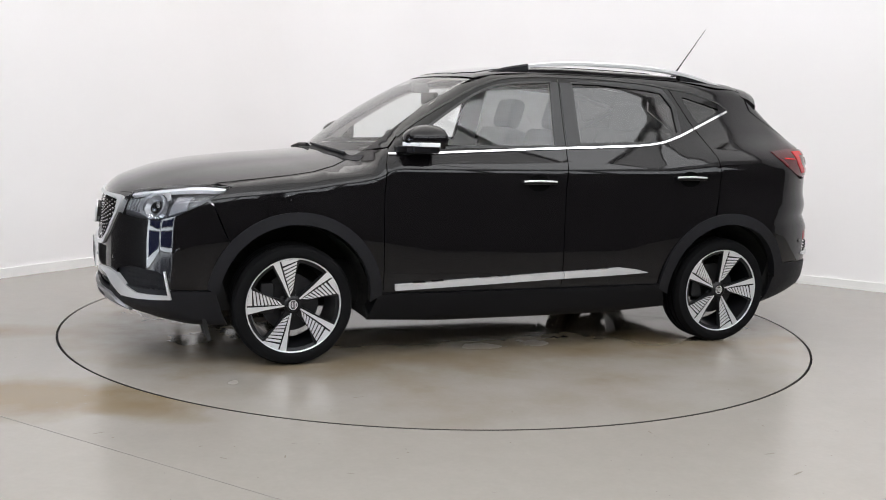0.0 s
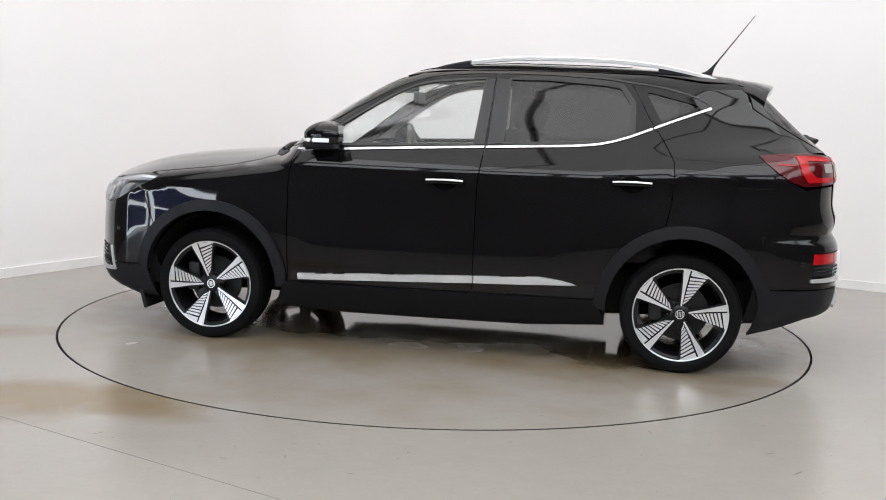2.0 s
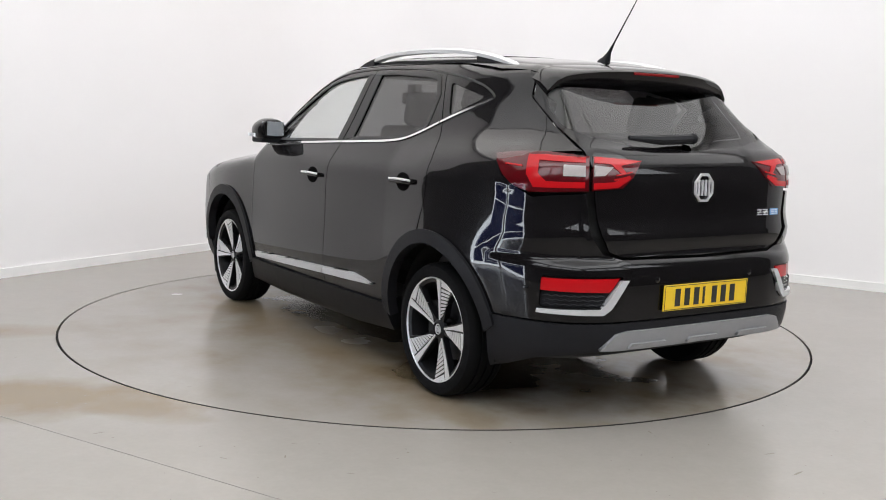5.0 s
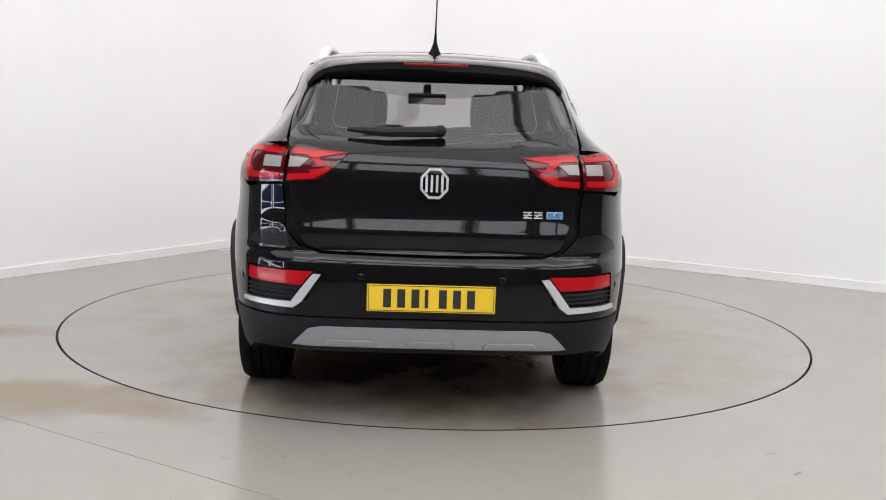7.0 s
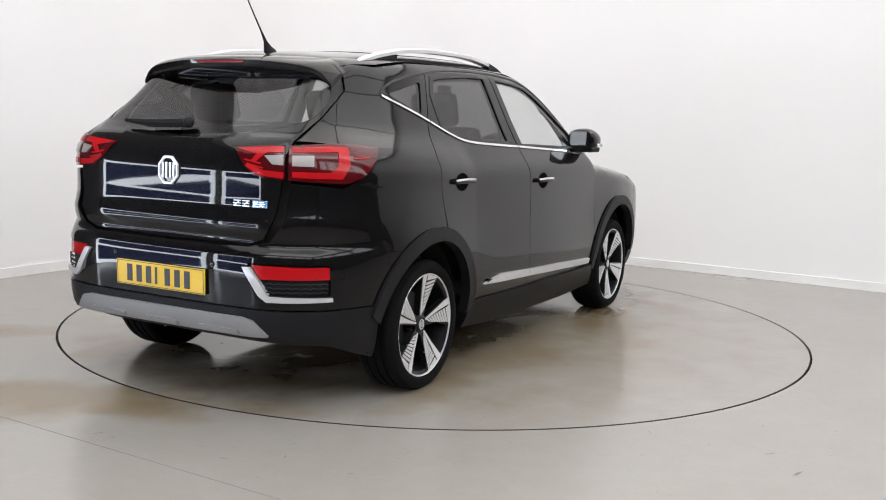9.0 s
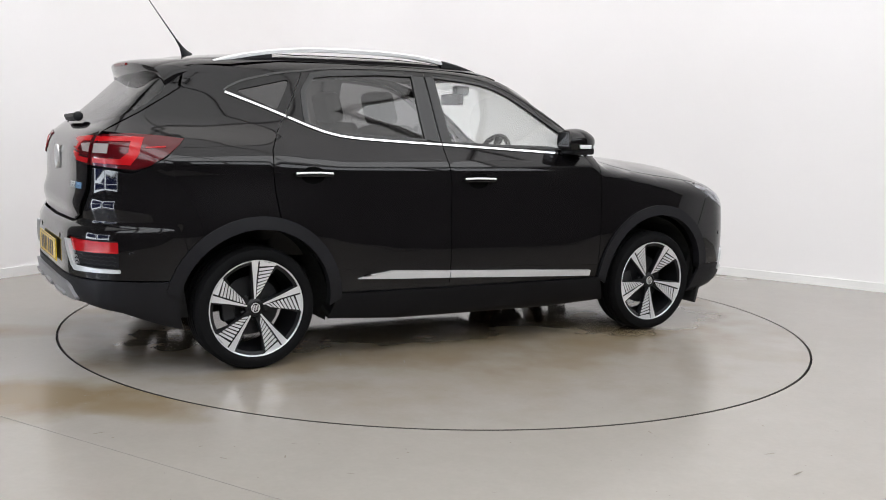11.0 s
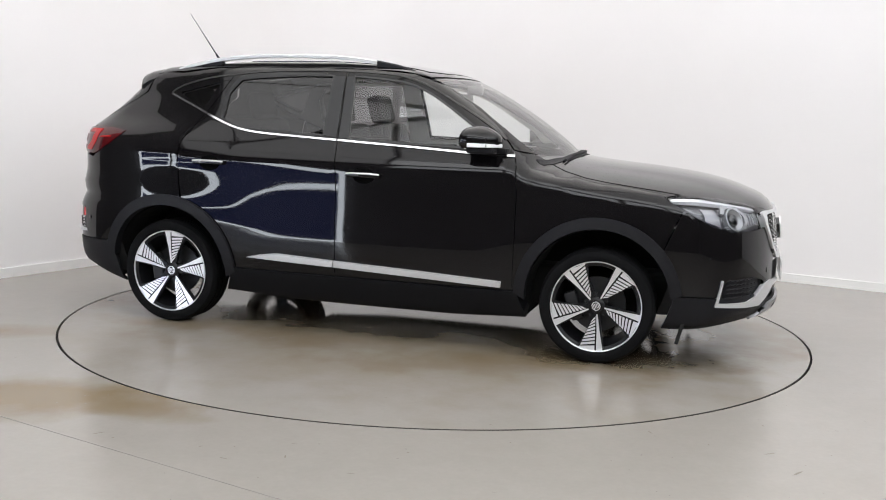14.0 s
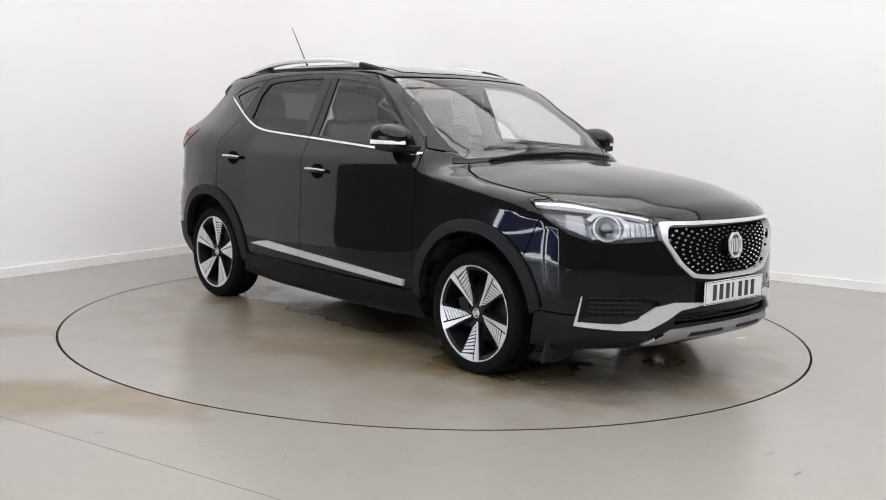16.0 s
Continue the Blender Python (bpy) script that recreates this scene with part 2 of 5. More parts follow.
top_line = curve((2.30, 0.78), (2.22, 0.845), (2.15, 0.89), (2.05, 0.935), (1.9, 0.985), (1.75, 1.015), (1.5, 1.045), (1.3, 1.062), (1.05, 1.092),
                 (0.92, 1.185), (0.79, 1.28), (0.63, 1.382), (0.475, 1.468), (0.315, 1.537), (0.19, 1.572), (0.0, 1.598), (-0.4, 1.618), (-0.8, 1.614),
                 (-1.2, 1.595), (-1.5, 1.568), (-1.7, 1.542), (-1.9, 1.515), (-2.3, 1.46))
front_line = curve((0.12, 1.75), (0.2, 2.0), (0.25, 2.14), (0.31, 2.215), (0.4, 2.225), (0.6, 2.222), (0.72, 2.213), (0.82, 2.195), (0.9, 2.17), (1.2, 2.1))
rear_line = curve((0.15, -1.75), (0.22, -1.92), (0.28, -2.04), (0.36, -2.11), (0.44, -2.125), (0.6, -2.13), (0.70, -2.122), (0.74, -2.088), (0.79, -2.100), (0.825, -2.103), (0.86, -2.092), (0.91, -2.083), (1.02, -2.083),
                  (1.10, -2.07), (1.16, -2.03), (1.2, -1.975), (1.34, -1.815), (1.46, -1.69), (1.6, -1.55))
low_side = curve((0.1, 0.76), (0.2, 0.82), (0.28, 0.852), (0.36, 0.872), (0.44, 0.8855), (0.50, 0.8905), (0.55, 0.892), (0.61, 0.8915), (0.68, 0.889), (0.76, 0.886), (0.82, 0.884),
                 (0.87, 0.8825), (0.95, 0.8805), (1.0, 0.8785), (1.022, 0.875), (1.04, 0.866), (1.09, 0.835), (1.14, 0.806), (1.25, 0.749), (1.4, 0.679), (1.5, 0.630),
                 (1.58, 0.571), (1.7, 0.455))
plan_cut = curve((-2.3, 0.19), (-1.95, 0.095), (-1.7, 0.04), (-1.4, 0.008), (-1.1, 0.0), (1.2, 0.0), (1.5, 0.008), (1.75, 0.03), (2.0, 0.085), (2.3, 0.17))
upper_cut = curve((-2.3, 0.16), (-1.9, 0.11), (-1.6, 0.068), (-1.3, 0.024), (-1.0, 0.0), (0.5, 0.0), (2.3, 0.0))
shoulder = curve((-2.3, 0.02), (-1.9, 0.024), (-1.5, 0.028), (-1.25, 0.026), (-1.0, 0.012), (-0.8, 0.0), (1.0, 0.0), (2.3, 0.0))
bonnet_step = curve((-2.3, 0.0), (1.05, 0.0), (1.25, 0.004), (1.8, 0.006), (2.05, 0.004), (2.2, 0.0), (2.4, 0.0))
door_zone = curve((-2.3, 0.0), (-0.95, 0.0), (-0.72, 0.7), (-0.5, 1.0), (0.55, 1.0), (0.72, 0.8), (0.90, 0.0), (2.3, 0.0))
high = curve((0.9, 0.0), (1.12, 0.0), (1.25, 0.6), (1.4, 1.0), (1.7, 1.0))


def smax(a, b, k):
    h = np.maximum(k - np.abs(a - b), 0) / k
    return np.maximum(a, b) + h * h * k / 4


def form(P):
    """Signed measure of the car's outer form: negative inside."""
    x, y, z = P[..., 0], np.abs(P[..., 1]), P[..., 2]
    w = low_side(z) - plan_cut(x) - upper_cut(x) * high(z) + shoulder(x) * np.exp(-((z - 1.1) / 0.085) ** 2)
    low = np.exp(-np.maximum(z - 0.95, 0) / 0.25)
    w = w + (0.010 - 0.020 * np.minimum(x * x, 0.72)) * low
    w = w + (0.020 * np.exp(-((x - 1.29) / 0.40) ** 2) + 0.036 * np.exp(-((x + 1.38) / 0.44) ** 2)) * np.exp(-((z - 0.70) / 0.22) ** 2)
    w = w - 0.003 * door_zone(x) * np.exp(-((z - 0.68) / 0.12) ** 2)
    side = (y - w) * np.where(z > 1.12, 0.88, 1.0)
    bow = np.where(x > 0.0, 0.20 * np.clip(x / 0.5, 0, 1) + 0.10 * np.clip((x - 1.05) / 0.25, 0, 1), 0.0)
    xs = x + bow * y * y
    slope = (top_line(xs + 0.02) - top_line(xs - 0.02)) / 0.04
    crease = bonnet_step(x) * (1 - np.exp(-(y / 0.43) ** 8))
    top = (z + crease - (top_line(xs) - 0.085 * y * y - 0.05 * y**4)) / np.sqrt(1 + slope**2)
    front = x - (front_line(z) - 0.52 * y**2.6)
    rslope = (rear_line(z + 0.01) - rear_line(z - 0.01)) / 0.02
    rear = (rear_line(z) + np.where(z > 1.15, 0.70, 0.78) * y**5.6 - x) / np.sqrt(1 + rslope**2)
    f = smax(side, top, 0.06)
    f = smax(f, front, 0.07)
    f = smax(f, rear, 0.07)
    return smax(f, 0.19 - z, 0.05)


def cast(O, D, reach=1.6):
    """First meeting of rays with the form, for arrays."""
    s = np.linspace(0, reach, 90)
    lo, hi = np.zeros(len(O)), np.full(len(O), reach)
    found = np.zeros(len(O), bool)
    for a, b in zip(s, s[1:]):
        inside = form(O + D * b) < 0
        fresh = inside & ~found
        lo[fresh], hi[fresh] = a, b
        found |= inside
    for _ in range(22):
        mid = (lo + hi) / 2
        ins = form(O + D * mid[:, None]) < 0
        hi, lo = np.where(ins, mid, hi), np.where(ins, lo, mid)
    return O + D * hi[:, None]


def normals(P):
    e = 0.004
    g = np.stack([form(P + np.eye(3)[k] * e) - form(P - np.eye(3)[k] * e) for k in range(3)], -1)
    return g / np.linalg.norm(g, axis=-1, keepdims=True).clip(1e-9)


def from_side(sign):
    def f(uv):
        n = len(uv)
        return cast(np.stack([uv[:, 0], np.full(n, 1.3 * sign), uv[:, 1]], 1), np.tile([0.0, -sign, 0.0], (n, 1)))
    return f


def from_top(uv):
    n = len(uv)
    return cast(np.stack([uv[:, 0], uv[:, 1], np.full(n, 2.0)], 1), np.tile([0.0, 0.0, -1.0], (n, 1)))


def from_rear(uv):
    n = len(uv)
    return cast(np.stack([np.full(n, -2.7), uv[:, 0], uv[:, 1]], 1), np.tile([1.0, 0.0, 0.0], (n, 1)))


def wrap(center, ahead):
    """Rays towards an upright axis: (angle from the car's middle line, height)."""
    def f(uv):
        d = np.stack([ahead * np.cos(uv[:, 0]), np.sin(uv[:, 0]), 0 * uv[:, 0]], 1)
        O = np.stack([np.full(len(uv), center), 0 * uv[:, 0], uv[:, 1]], 1) + d * 1.7
        return cast(O, -d, 1.65)
    return f


nose = wrap(1.1, 1)
tail = wrap(-1.2, -1)


def dense(pts, step):
    out = []
    for a, b in zip(pts, pts[1:] + pts[:1]):
        n = max(1, int(math.hypot(b[0] - a[0], b[1] - a[1]) / step + 0.5))
        out += [(a[0] + (b[0] - a[0]) * k / n, a[1] + (b[1] - a[1]) * k / n) for k in range(n)]
    return out


def spline(pts, n=6):
    """A smooth open line through points."""
    p = [pts[0]] + list(pts) + [pts[-1]]
    out = []
    for k in range(1, len(p) - 2):
        a, b, c, d = (np.array(q) for q in p[k - 1:k + 3])
        for j in range(n):
            t = j / n
            out.append(tuple(0.5 * (2 * b + (c - a) * t + (2 * a - 5 * b + 4 * c - d) * t * t + (3 * b - a - 3 * c + d) * t**3)))
    return out + [tuple(pts[-1])]


def rounded(pts, r, n=4):
    """Corners of an outline rounded off."""
    out = []
    for k, p in enumerate(pts):
        a, b, c = np.array(pts[k - 1]), np.array(p), np.array(pts[(k + 1) % len(pts)])
        ra = min(r, np.linalg.norm(a - b) * 0.45)
        rc = min(r, np.linalg.norm(c - b) * 0.45)
        s, e = b + (a - b) / np.linalg.norm(a - b) * ra, b + (c - b) / np.linalg.norm(c - b) * rc
        out += [tuple((1 - t) ** 2 * s + 2 * t * (1 - t) * b + t * t * e) for t in np.linspace(0, 1, n)]
    return out


def arc(cx, cz, r, a0, a1, n=24):
    return [(cx + r * math.cos(radians(a)), cz + r * math.sin(radians(a))) for a in np.linspace(a0, a1, n)]


def area(pts):
    return sum(a[0] * b[1] - b[0] * a[1] for a, b in zip(pts, pts[1:] + pts[:1])) / 2


def inset(pts, d):
    if area(pts) < 0:
        pts = pts[::-1]
    out = []
    for k in range(len(pts)):
        a, b = np.array(pts[k - 1]), np.array(pts[(k + 1) % len(pts)])
        t = (b - a) / max(np.linalg.norm(b - a), 1e-9)
        out.append((pts[k][0] - t[1] * d, pts[k][1] + t[0] * d))
    return out


def within(P, poly):
    x, y = P[:, 0], P[:, 1]
    r = np.zeros(len(P), bool)
    for (ax, ay), (bx, by) in zip(poly, poly[1:] + poly[:1]):
        c = ((ay > y) != (by > y)) & (x < (bx - ax) * (y - ay) / (by - ay + 1e-12) + ax)
        r ^= c
    return r


def panel(name, mat, parent, outline, project, holes=(), off=0.0, depth=0.014, step=0.035, gap=0.0025, label="", flip=1):
    """A shell cut along an outline out of the car's form, with turned-in edges."""
    loops = [inset(dense(list(outline), step), gap)] + [dense(list(h) if area(list(h)) > 0 else list(h)[::-1], step) for h in holes]
    pts, edges = [], []
    for lp in loops:
        s = len(pts)
        pts += lp
        edges += [(s + k, s + (k + 1) % len(lp)) for k in range(len(lp))]
    A = np.array(loops[0])
    lo, hi = A.min(0), A.max(0)
    g = np.stack(np.meshgrid(np.arange(lo[0], hi[0], step), np.arange(lo[1], hi[1], step)), -1).reshape(-1, 2)
    ok = within(g, loops[0])
    for h in loops[1:]:
        ok &= ~within(g, h)
    B = np.array(pts)
    g = g[ok]
    if len(g):
        near = np.min(np.abs(g[:, None, :] - B[None]).max(-1), axis=1)
        g = g[near > step * 0.45]
    allp = [Vector(p) for p in pts] + [Vector(p) for p in g]
    v2, e2, f2, ov, oe, of = delaunay_2d_cdt(allp, edges, [], 0, 1e-6)
    V = np.array([(p.x, p.y) for p in v2])
    F = np.array([f for f in f2 if len(f) == 3])
    C = V[F].mean(1)
    ok = within(C, loops[0])
    for h in loops[1:]:
        ok &= ~within(C, h)
    F = F[ok]
    P = project(V)
    N = normals(P)
    S = P + N * off
    # turn faces outward
    fn = np.cross(S[F[:, 1]] - S[F[:, 0]], S[F[:, 2]] - S[F[:, 0]])
    turn = (fn * N[F].mean(1)).sum(1) < 0
    F[turn] = F[turn][:, ::-1]
    count = {}
    for f in F:
        for a, b in ((f[0], f[1]), (f[1], f[2]), (f[2], f[0])):
            count[(a, b)] = 1
    rim = [e for e in count if (e[1], e[0]) not in count]
    verts, faces, nor = list(S), [tuple(f) for f in F], list(N)
    if depth:
        ids, back = {}, {}
        for a, b in rim:
            for k in (a, b):
                if k not in ids:
                    ids[k] = len(verts)
                    verts.append(S[k])
                    nor.append((0, 0, 0))
                    back[k] = len(verts)
                    verts.append(S[k] - N[k] * depth)
                    nor.append((0, 0, 0))
            faces.append((ids[b], ids[a], back[a], back[b]))
    ob = raw_mesh(name, verts, faces, mat, parent, label, smooth=True)
    ob.data.normals_split_custom_set_from_vertices([tuple(map(float, n)) for n in nor])
    return ob


def mirror(pts):
    return [(-a, b) for a, b in pts]


# ---------------------------------------------------------------- the room
TURN_R = 2.272
def smooth_corner():
    """The back corner of the two white walls, in plan: straight runs joined by a wide round corner."""
    corner, u, v = Vector((-1.09, 4.51)), Vector((-0.519, -0.855)), Vector((0.855, -0.519))
    r = 1.1
    c = corner + u * r + v * r
    pts = [corner + u * 5.2]
    for k in range(17):
        a = math.pi / 2 * k / 16
        pts.append(c - v * r * math.cos(a) - u * r * math.sin(a))
    pts.append(corner + v * 10.8)
    return pts, u, v


def build_room():
    plan, u, v = smooth_corner()
    H = 5.0

    def strip(name, pts, z0, z1, thick, mat, label, cat):
        bm = bmesh.new()
        outer = []
        for k, p in enumerate(pts):
            d = (pts[min(k + 1, len(pts) - 1)] - pts[max(k - 1, 0)]).normalized()
            outer.append(p + Vector((-d.y, d.x)) * thick)
        cols = [[bm.verts.new((*q, z)) for q, z in ((a, z0), (a, z1), (b, z1), (b, z0))] for a, b in zip(pts, outer)]
        for p, q in zip(cols, cols[1:]):
            for j in range(4):
                bm.faces.new((p[j], p[(j + 1) % 4], q[(j + 1) % 4], q[j]))
        bm.faces.new(cols[0])
        bm.faces.new(cols[-1])
        ob = mesh_object(name, bm, mat)
        return tagged(ob, label, cat, kind="structure")

    strip("wall_back", plan, -0.02, H, 0.15, WALL, "plain white painted walls meeting in a round corner", "wall")
    strip("baseboard", plan, 0.0, 0.072, -0.014, SKIRT, "white painted skirting board along the wall foot", "baseboard")
    a, b = plan[0] + u * 5.0, plan[-1]
    far = [b, b + u * 10.2, a]
    for k, name in ((0, "wall_east"), (1, "wall_south")):
        strip(name, [far[k], far[k + 1]], -0.02, H, 0.15, BACK_WALL, "plain grey wall of the studio", "wall")
    strip("wall_west", [a, plan[0]], -0.02, H, 0.15, BACK_WALL, "plain grey wall beyond the white walls", "wall")
    bm = bmesh.new()
    back = Vector((-1.09, 4.51))
    prism(bm, [(p.x, p.y) for p in (a + (u - v) * 0.2, back - (u + v) * 0.2, b + (v - u) * 0.2, far[1] + (u + v) * 0.2)], H, H + 0.12, "z")
    tagged(mesh_object("ceiling", bm, CEILING, smooth=False), "plain pale ceiling", "ceiling", kind="structure")
    # floor with a round opening for the turntable
    bm = bmesh.new()
    p0, p1 = Vector((-3.4, -1.28)), Vector((0.6, -3.76))
    d = (p1 - p0).normalized()
    side = Vector((-d.y, d.x)) * 0.0018
    prism(bm, [(q.x, q.y) for q in (p0 + side, p1 + side, p1 - side, p0 - side)], -0.01, 0.0012, "z")
    tagged(mesh_object("floor_joint", bm, JOINT, smooth=False), "thin dark joint line in the resin floor", "floor joint", kind="structure")
    n = 160
    ring = [(math.cos(2 * math.pi * k / n), math.sin(2 * math.pi * k / n)) for k in range(n)]
    verts, faces = [], []
    for r, z in ((26, 0), (6, 0), (TURN_R + 0.006, 0.0), (TURN_R + 0.006, -0.06)):
        verts += [(x * r, y * r, z) for x, y in ring]
    for j in range(3):
        faces += [(j * n + k, j * n + (k + 1) % n, (j + 1) * n + (k + 1) % n, (j + 1) * n + k) for k in range(n)]
    tagged(raw_mesh("floor", verts, faces, FLOOR), "pale grey resin floor with brown water stains", "floor", kind="structure")
    bm = bmesh.new()
    bmesh.ops.create_circle(bm, cap_ends=True, radius=TURN_R + 0.2, segments=n, matrix=pose(0, 0, -0.055))
    tagged(mesh_object("turntable_pit", bm, PIT, smooth=False), "dark pit below the turntable", "pit", kind="structure")


def dirt(count, spots, name, parent=None):
    """Small flat flecks of dry dirt and scuffs lying on the floor."""
    rnd = random.Random(11 + count)
    verts, faces = [], []
    for k in range(count):
        x, y = spots(rnd)
        size = rnd.choice((0.003, 0.004, 0.005, 0.008))
        long = rnd.choice((1, 1, 1.6, 5))
        turn = rnd.uniform(0, math.pi)
        n = len(verts)
        for j in range(6):
            a = 2 * math.pi * j / 6
            r = size * rnd.uniform(0.5, 1.0)
            px, py = r * long * math.cos(a), r * math.sin(a) * 0.8
            verts.append((x + px * math.cos(turn) - py * math.sin(turn), y + px * math.sin(turn) + py * math.cos(turn), 0.0012))
        faces.append(tuple(range(n, n + 6)))
    ob = raw_mesh(name, verts, faces, DIRT, parent)
    return tagged(ob, "scattered small dark flecks of dirt", "" if parent else "dirt", kind="stuff")


def build_turntable():
    n = 160
    r = TURN_R - 0.006
    bm = bmesh.new()
    rings = lathe(bm, [(r - 0.003, 0.0), (0.001, 0.0)], n, "Z")
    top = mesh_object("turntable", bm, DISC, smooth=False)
    tagged(top, "round grey resin turntable set flush in the floor", "turntable")
    bm = bmesh.new()
    lathe(bm, [(r - 0.003, 0.0), (r, -0.001), (r, -0.05)], n, "Z")
    part("edge_band", bm, RIM_STEEL, top, "thin dark steel edge")
    return top


def build_lights():
    def panel_light(x, y, w, l, turn, glow):
        bm = bmesh.new()
        box(bm, (0, 0, 0), (w + 0.06, l + 0.06, 0.05))
        fr = mesh_object("ceiling_light", bm, SKIRT, smooth=False)
        tagged(fr, "flat white ceiling light panel", "ceiling light", group="ceiling lights")
        fr.matrix_basis = pose(x, y, 4.97, 0, 0, turn)
        bm = bmesh.new()
        box(bm, (0, 0, -0.03), (w, l, 0.02))
        part("diffuser", bm, glow, fr, "glowing white diffuser")
    # a wide soft light ceiling of large square diffusers, with brighter panels towards the camera's side
    u, v = Vector((-0.519, -0.855)), Vector((0.855, -0.519))
    corner = Vector((-1.09, 4.51))
    for i in range(4):
        for j in range(4):
            p = corner + u * (1.35 + 2.3 * i) + v * (1.35 + 2.3 * j)
            panel_light(p.x, p.y, 2.2, 2.2, -31.2, PANEL_LIGHT if max(i, j) == 3 and min(i, j) > 0 else CORNER_LIGHT if max(i, j) < 2 else SOFT_LIGHT)
    # unseen high windows added in the two walls behind the camera, to light the white walls
    for k in range(4):
        for p, turn in ((corner + u * 10.17 + v * (3.6 + 1.9 * k), -31.2), (corner + v * 10.77 + u * (3.0 + 1.9 * k), 58.8)):
            bm = bmesh.new()
            box(bm, (0, 0, 0), (1.75, 0.05, 1.75))
            w = mesh_object("fill_window", bm, SKIRT, smooth=False)
            tagged(w, "added high window that lights the walls, white frame", "window", group="high windows")
            w.matrix_basis = pose(p.x, p.y, 3.75, 0, 0, turn)
            bm = bmesh.new()
            box(bm, (0, 0, 0), (1.6, 0.07, 1.6))
            part("pane", bm, FILL_PANE, w, "pale glowing pane added as fill light")
    # a tall glazed doorway behind the camera: white frame and bars and deep blue panes, all made to glow
    for m in (pose(-5.30, -4.74, 0, 0, 0, -31.2), pose(-5.48, -2.95, 0, 0, 0, 58.8)):
        ob = new("glazed_door")
        tagged(ob, "wide glazed door with white frame and blue panes, made to glow", "door", group="glazed doors")
        ob.matrix_basis = m
        for x0, x1, z0, z1, mat, nm in ((-1.1, 1.1, 0.02, 0.11, GLOW_BAR, "bottom_bar"), (-0.97, 1.0, 0.13, 0.61, NAVY, "pane"), (-0.97, 1.0, 0.63, 0.69, GLOW_BAR, "middle_bar"),
                                      (-0.97, 1.0, 0.71, 1.25, NAVY, "pane"), (-1.1, 1.1, 1.27, 1.42, GLOW_BAR, "top_bar"), (-1.1, -0.99, 0.12, 1.26, GLOW_BAR, "side_post"),
                                      (1.02, 1.1, 0.12, 1.26, GLOW_BAR, "side_post"), (-1.3, 1.3, 1.46, 2.5, SHUTTER, "upper_panel")):
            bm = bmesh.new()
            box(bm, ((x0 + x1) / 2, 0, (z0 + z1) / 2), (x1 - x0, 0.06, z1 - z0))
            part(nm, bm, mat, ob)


build_room()
turntable = build_turntable()


def outside_disc(rnd):
    a, r = rnd.uniform(-2.7, -0.4), rnd.uniform(TURN_R + 0.05, 4.2)
    return r * math.cos(a), r * math.sin(a)


def on_disc(rnd):
    a, r = rnd.uniform(0, 2 * math.pi), TURN_R * math.sqrt(rnd.random()) * 0.97
    return r * math.cos(a), r * math.sin(a)


dirt(150, outside_disc, "floor_dirt")
dirt(110, on_disc, "turntable_dirt", turntable)
build_lights()

# ---------------------------------------------------------------- the car
car = tagged(new("car"), "glossy black compact SUV with black plastic cladding and silver trim", "car")
FRONT_W, REAR_W, AXLE_Z = (1.2925, 0.344), (-1.2925, 0.328), 0.311

# shared outlines of the body side, as (length, height)
A_EDGE = [(0.835, 0.36), (0.84, 0.68), (0.84, 0.89), (0.825, 1.04), (0.795, 1.12), (0.74, 1.18)]
DOOR_TOP = [(0.62, 1.265), (0.40, 1.39), (0.25, 1.465), (0.10, 1.512), (-0.06, 1.53), (-0.255, 1.537)]
B_EDGE = [(-0.255, 1.537), (-0.23, 1.14), (-0.205, 0.93), (-0.20, 0.44), (-0.20, 0.36)]
REAR_TOP = [(-0.255, 1.537), (-0.52, 1.537), (-0.83, 1.522), (-0.98, 1.502)]
C_EDGE = [(-0.98, 1.502), (-1.08, 1.32), (-1.16, 1.20), (-1.215, 1.10), (-1.222, 1.0), (-1.21, 0.88), (-1.185, 0.762)]
TAIL_EDGE_YZ = [(0.60, 1.17), (0.608, 1.27), (0.588, 1.39), (0.555, 1.47), (0.52, 1.515)]
HOOD_SIDE_XY = [(0.99, 0.63), (1.07, 0.705), (1.19, 0.757), (1.31, 0.775), (1.47, 0.778), (1.62, 0.765), (1.73, 0.74)]
HOOD_FRONT_XY = [(1.85, 0.685), (1.98, 0.595), (2.07, 0.50), (2.125, 0.38), (2.155, 0.2), (2.165, 0.0)]


def xz(P):
    return [(p[0], p[2]) for p in P]


hood_side_xz = xz(from_top(np.array(HOOD_SIDE_XY)))
tail_edge_xz = xz(from_rear(np.array(TAIL_EDGE_YZ)))
roof_edge_xz = xz(from_top(np.array([(x, 0.585) for x in (0.55, 0.35, 0.15, -0.1, -0.4, -0.8, -1.1, -1.35)])))

GLASS_F = [(0.665, 1.125), (0.60, 1.215)] + spline([(0.60, 1.215), (0.40, 1.345), (0.25, 1.43), (0.09, 1.48), (-0.20, 1.506)], 4)[1:] + [(-0.168, 1.15)]
GLASS_R = [(-0.325, 1.165), (-0.335, 1.506), (-0.52, 1.507), (-0.83, 1.487), (-0.925, 1.472), (-0.985, 1.39), (-0.99, 1.24), (-0.87, 1.186)]
GLASS_Q = rounded([(-1.055, 1.458), (-1.345, 1.388), (-1.145, 1.295)], 0.03)
LAMP_F = [(1.02, 0.915), (0.88, 0.922), (0.75, 0.915), (0.60, 0.897), (0.47, 0.872), (0.435, 0.80), (0.43, 0.757), (0.58, 0.745), (0.715, 0.742), (0.82, 0.775), (0.93, 0.85)]
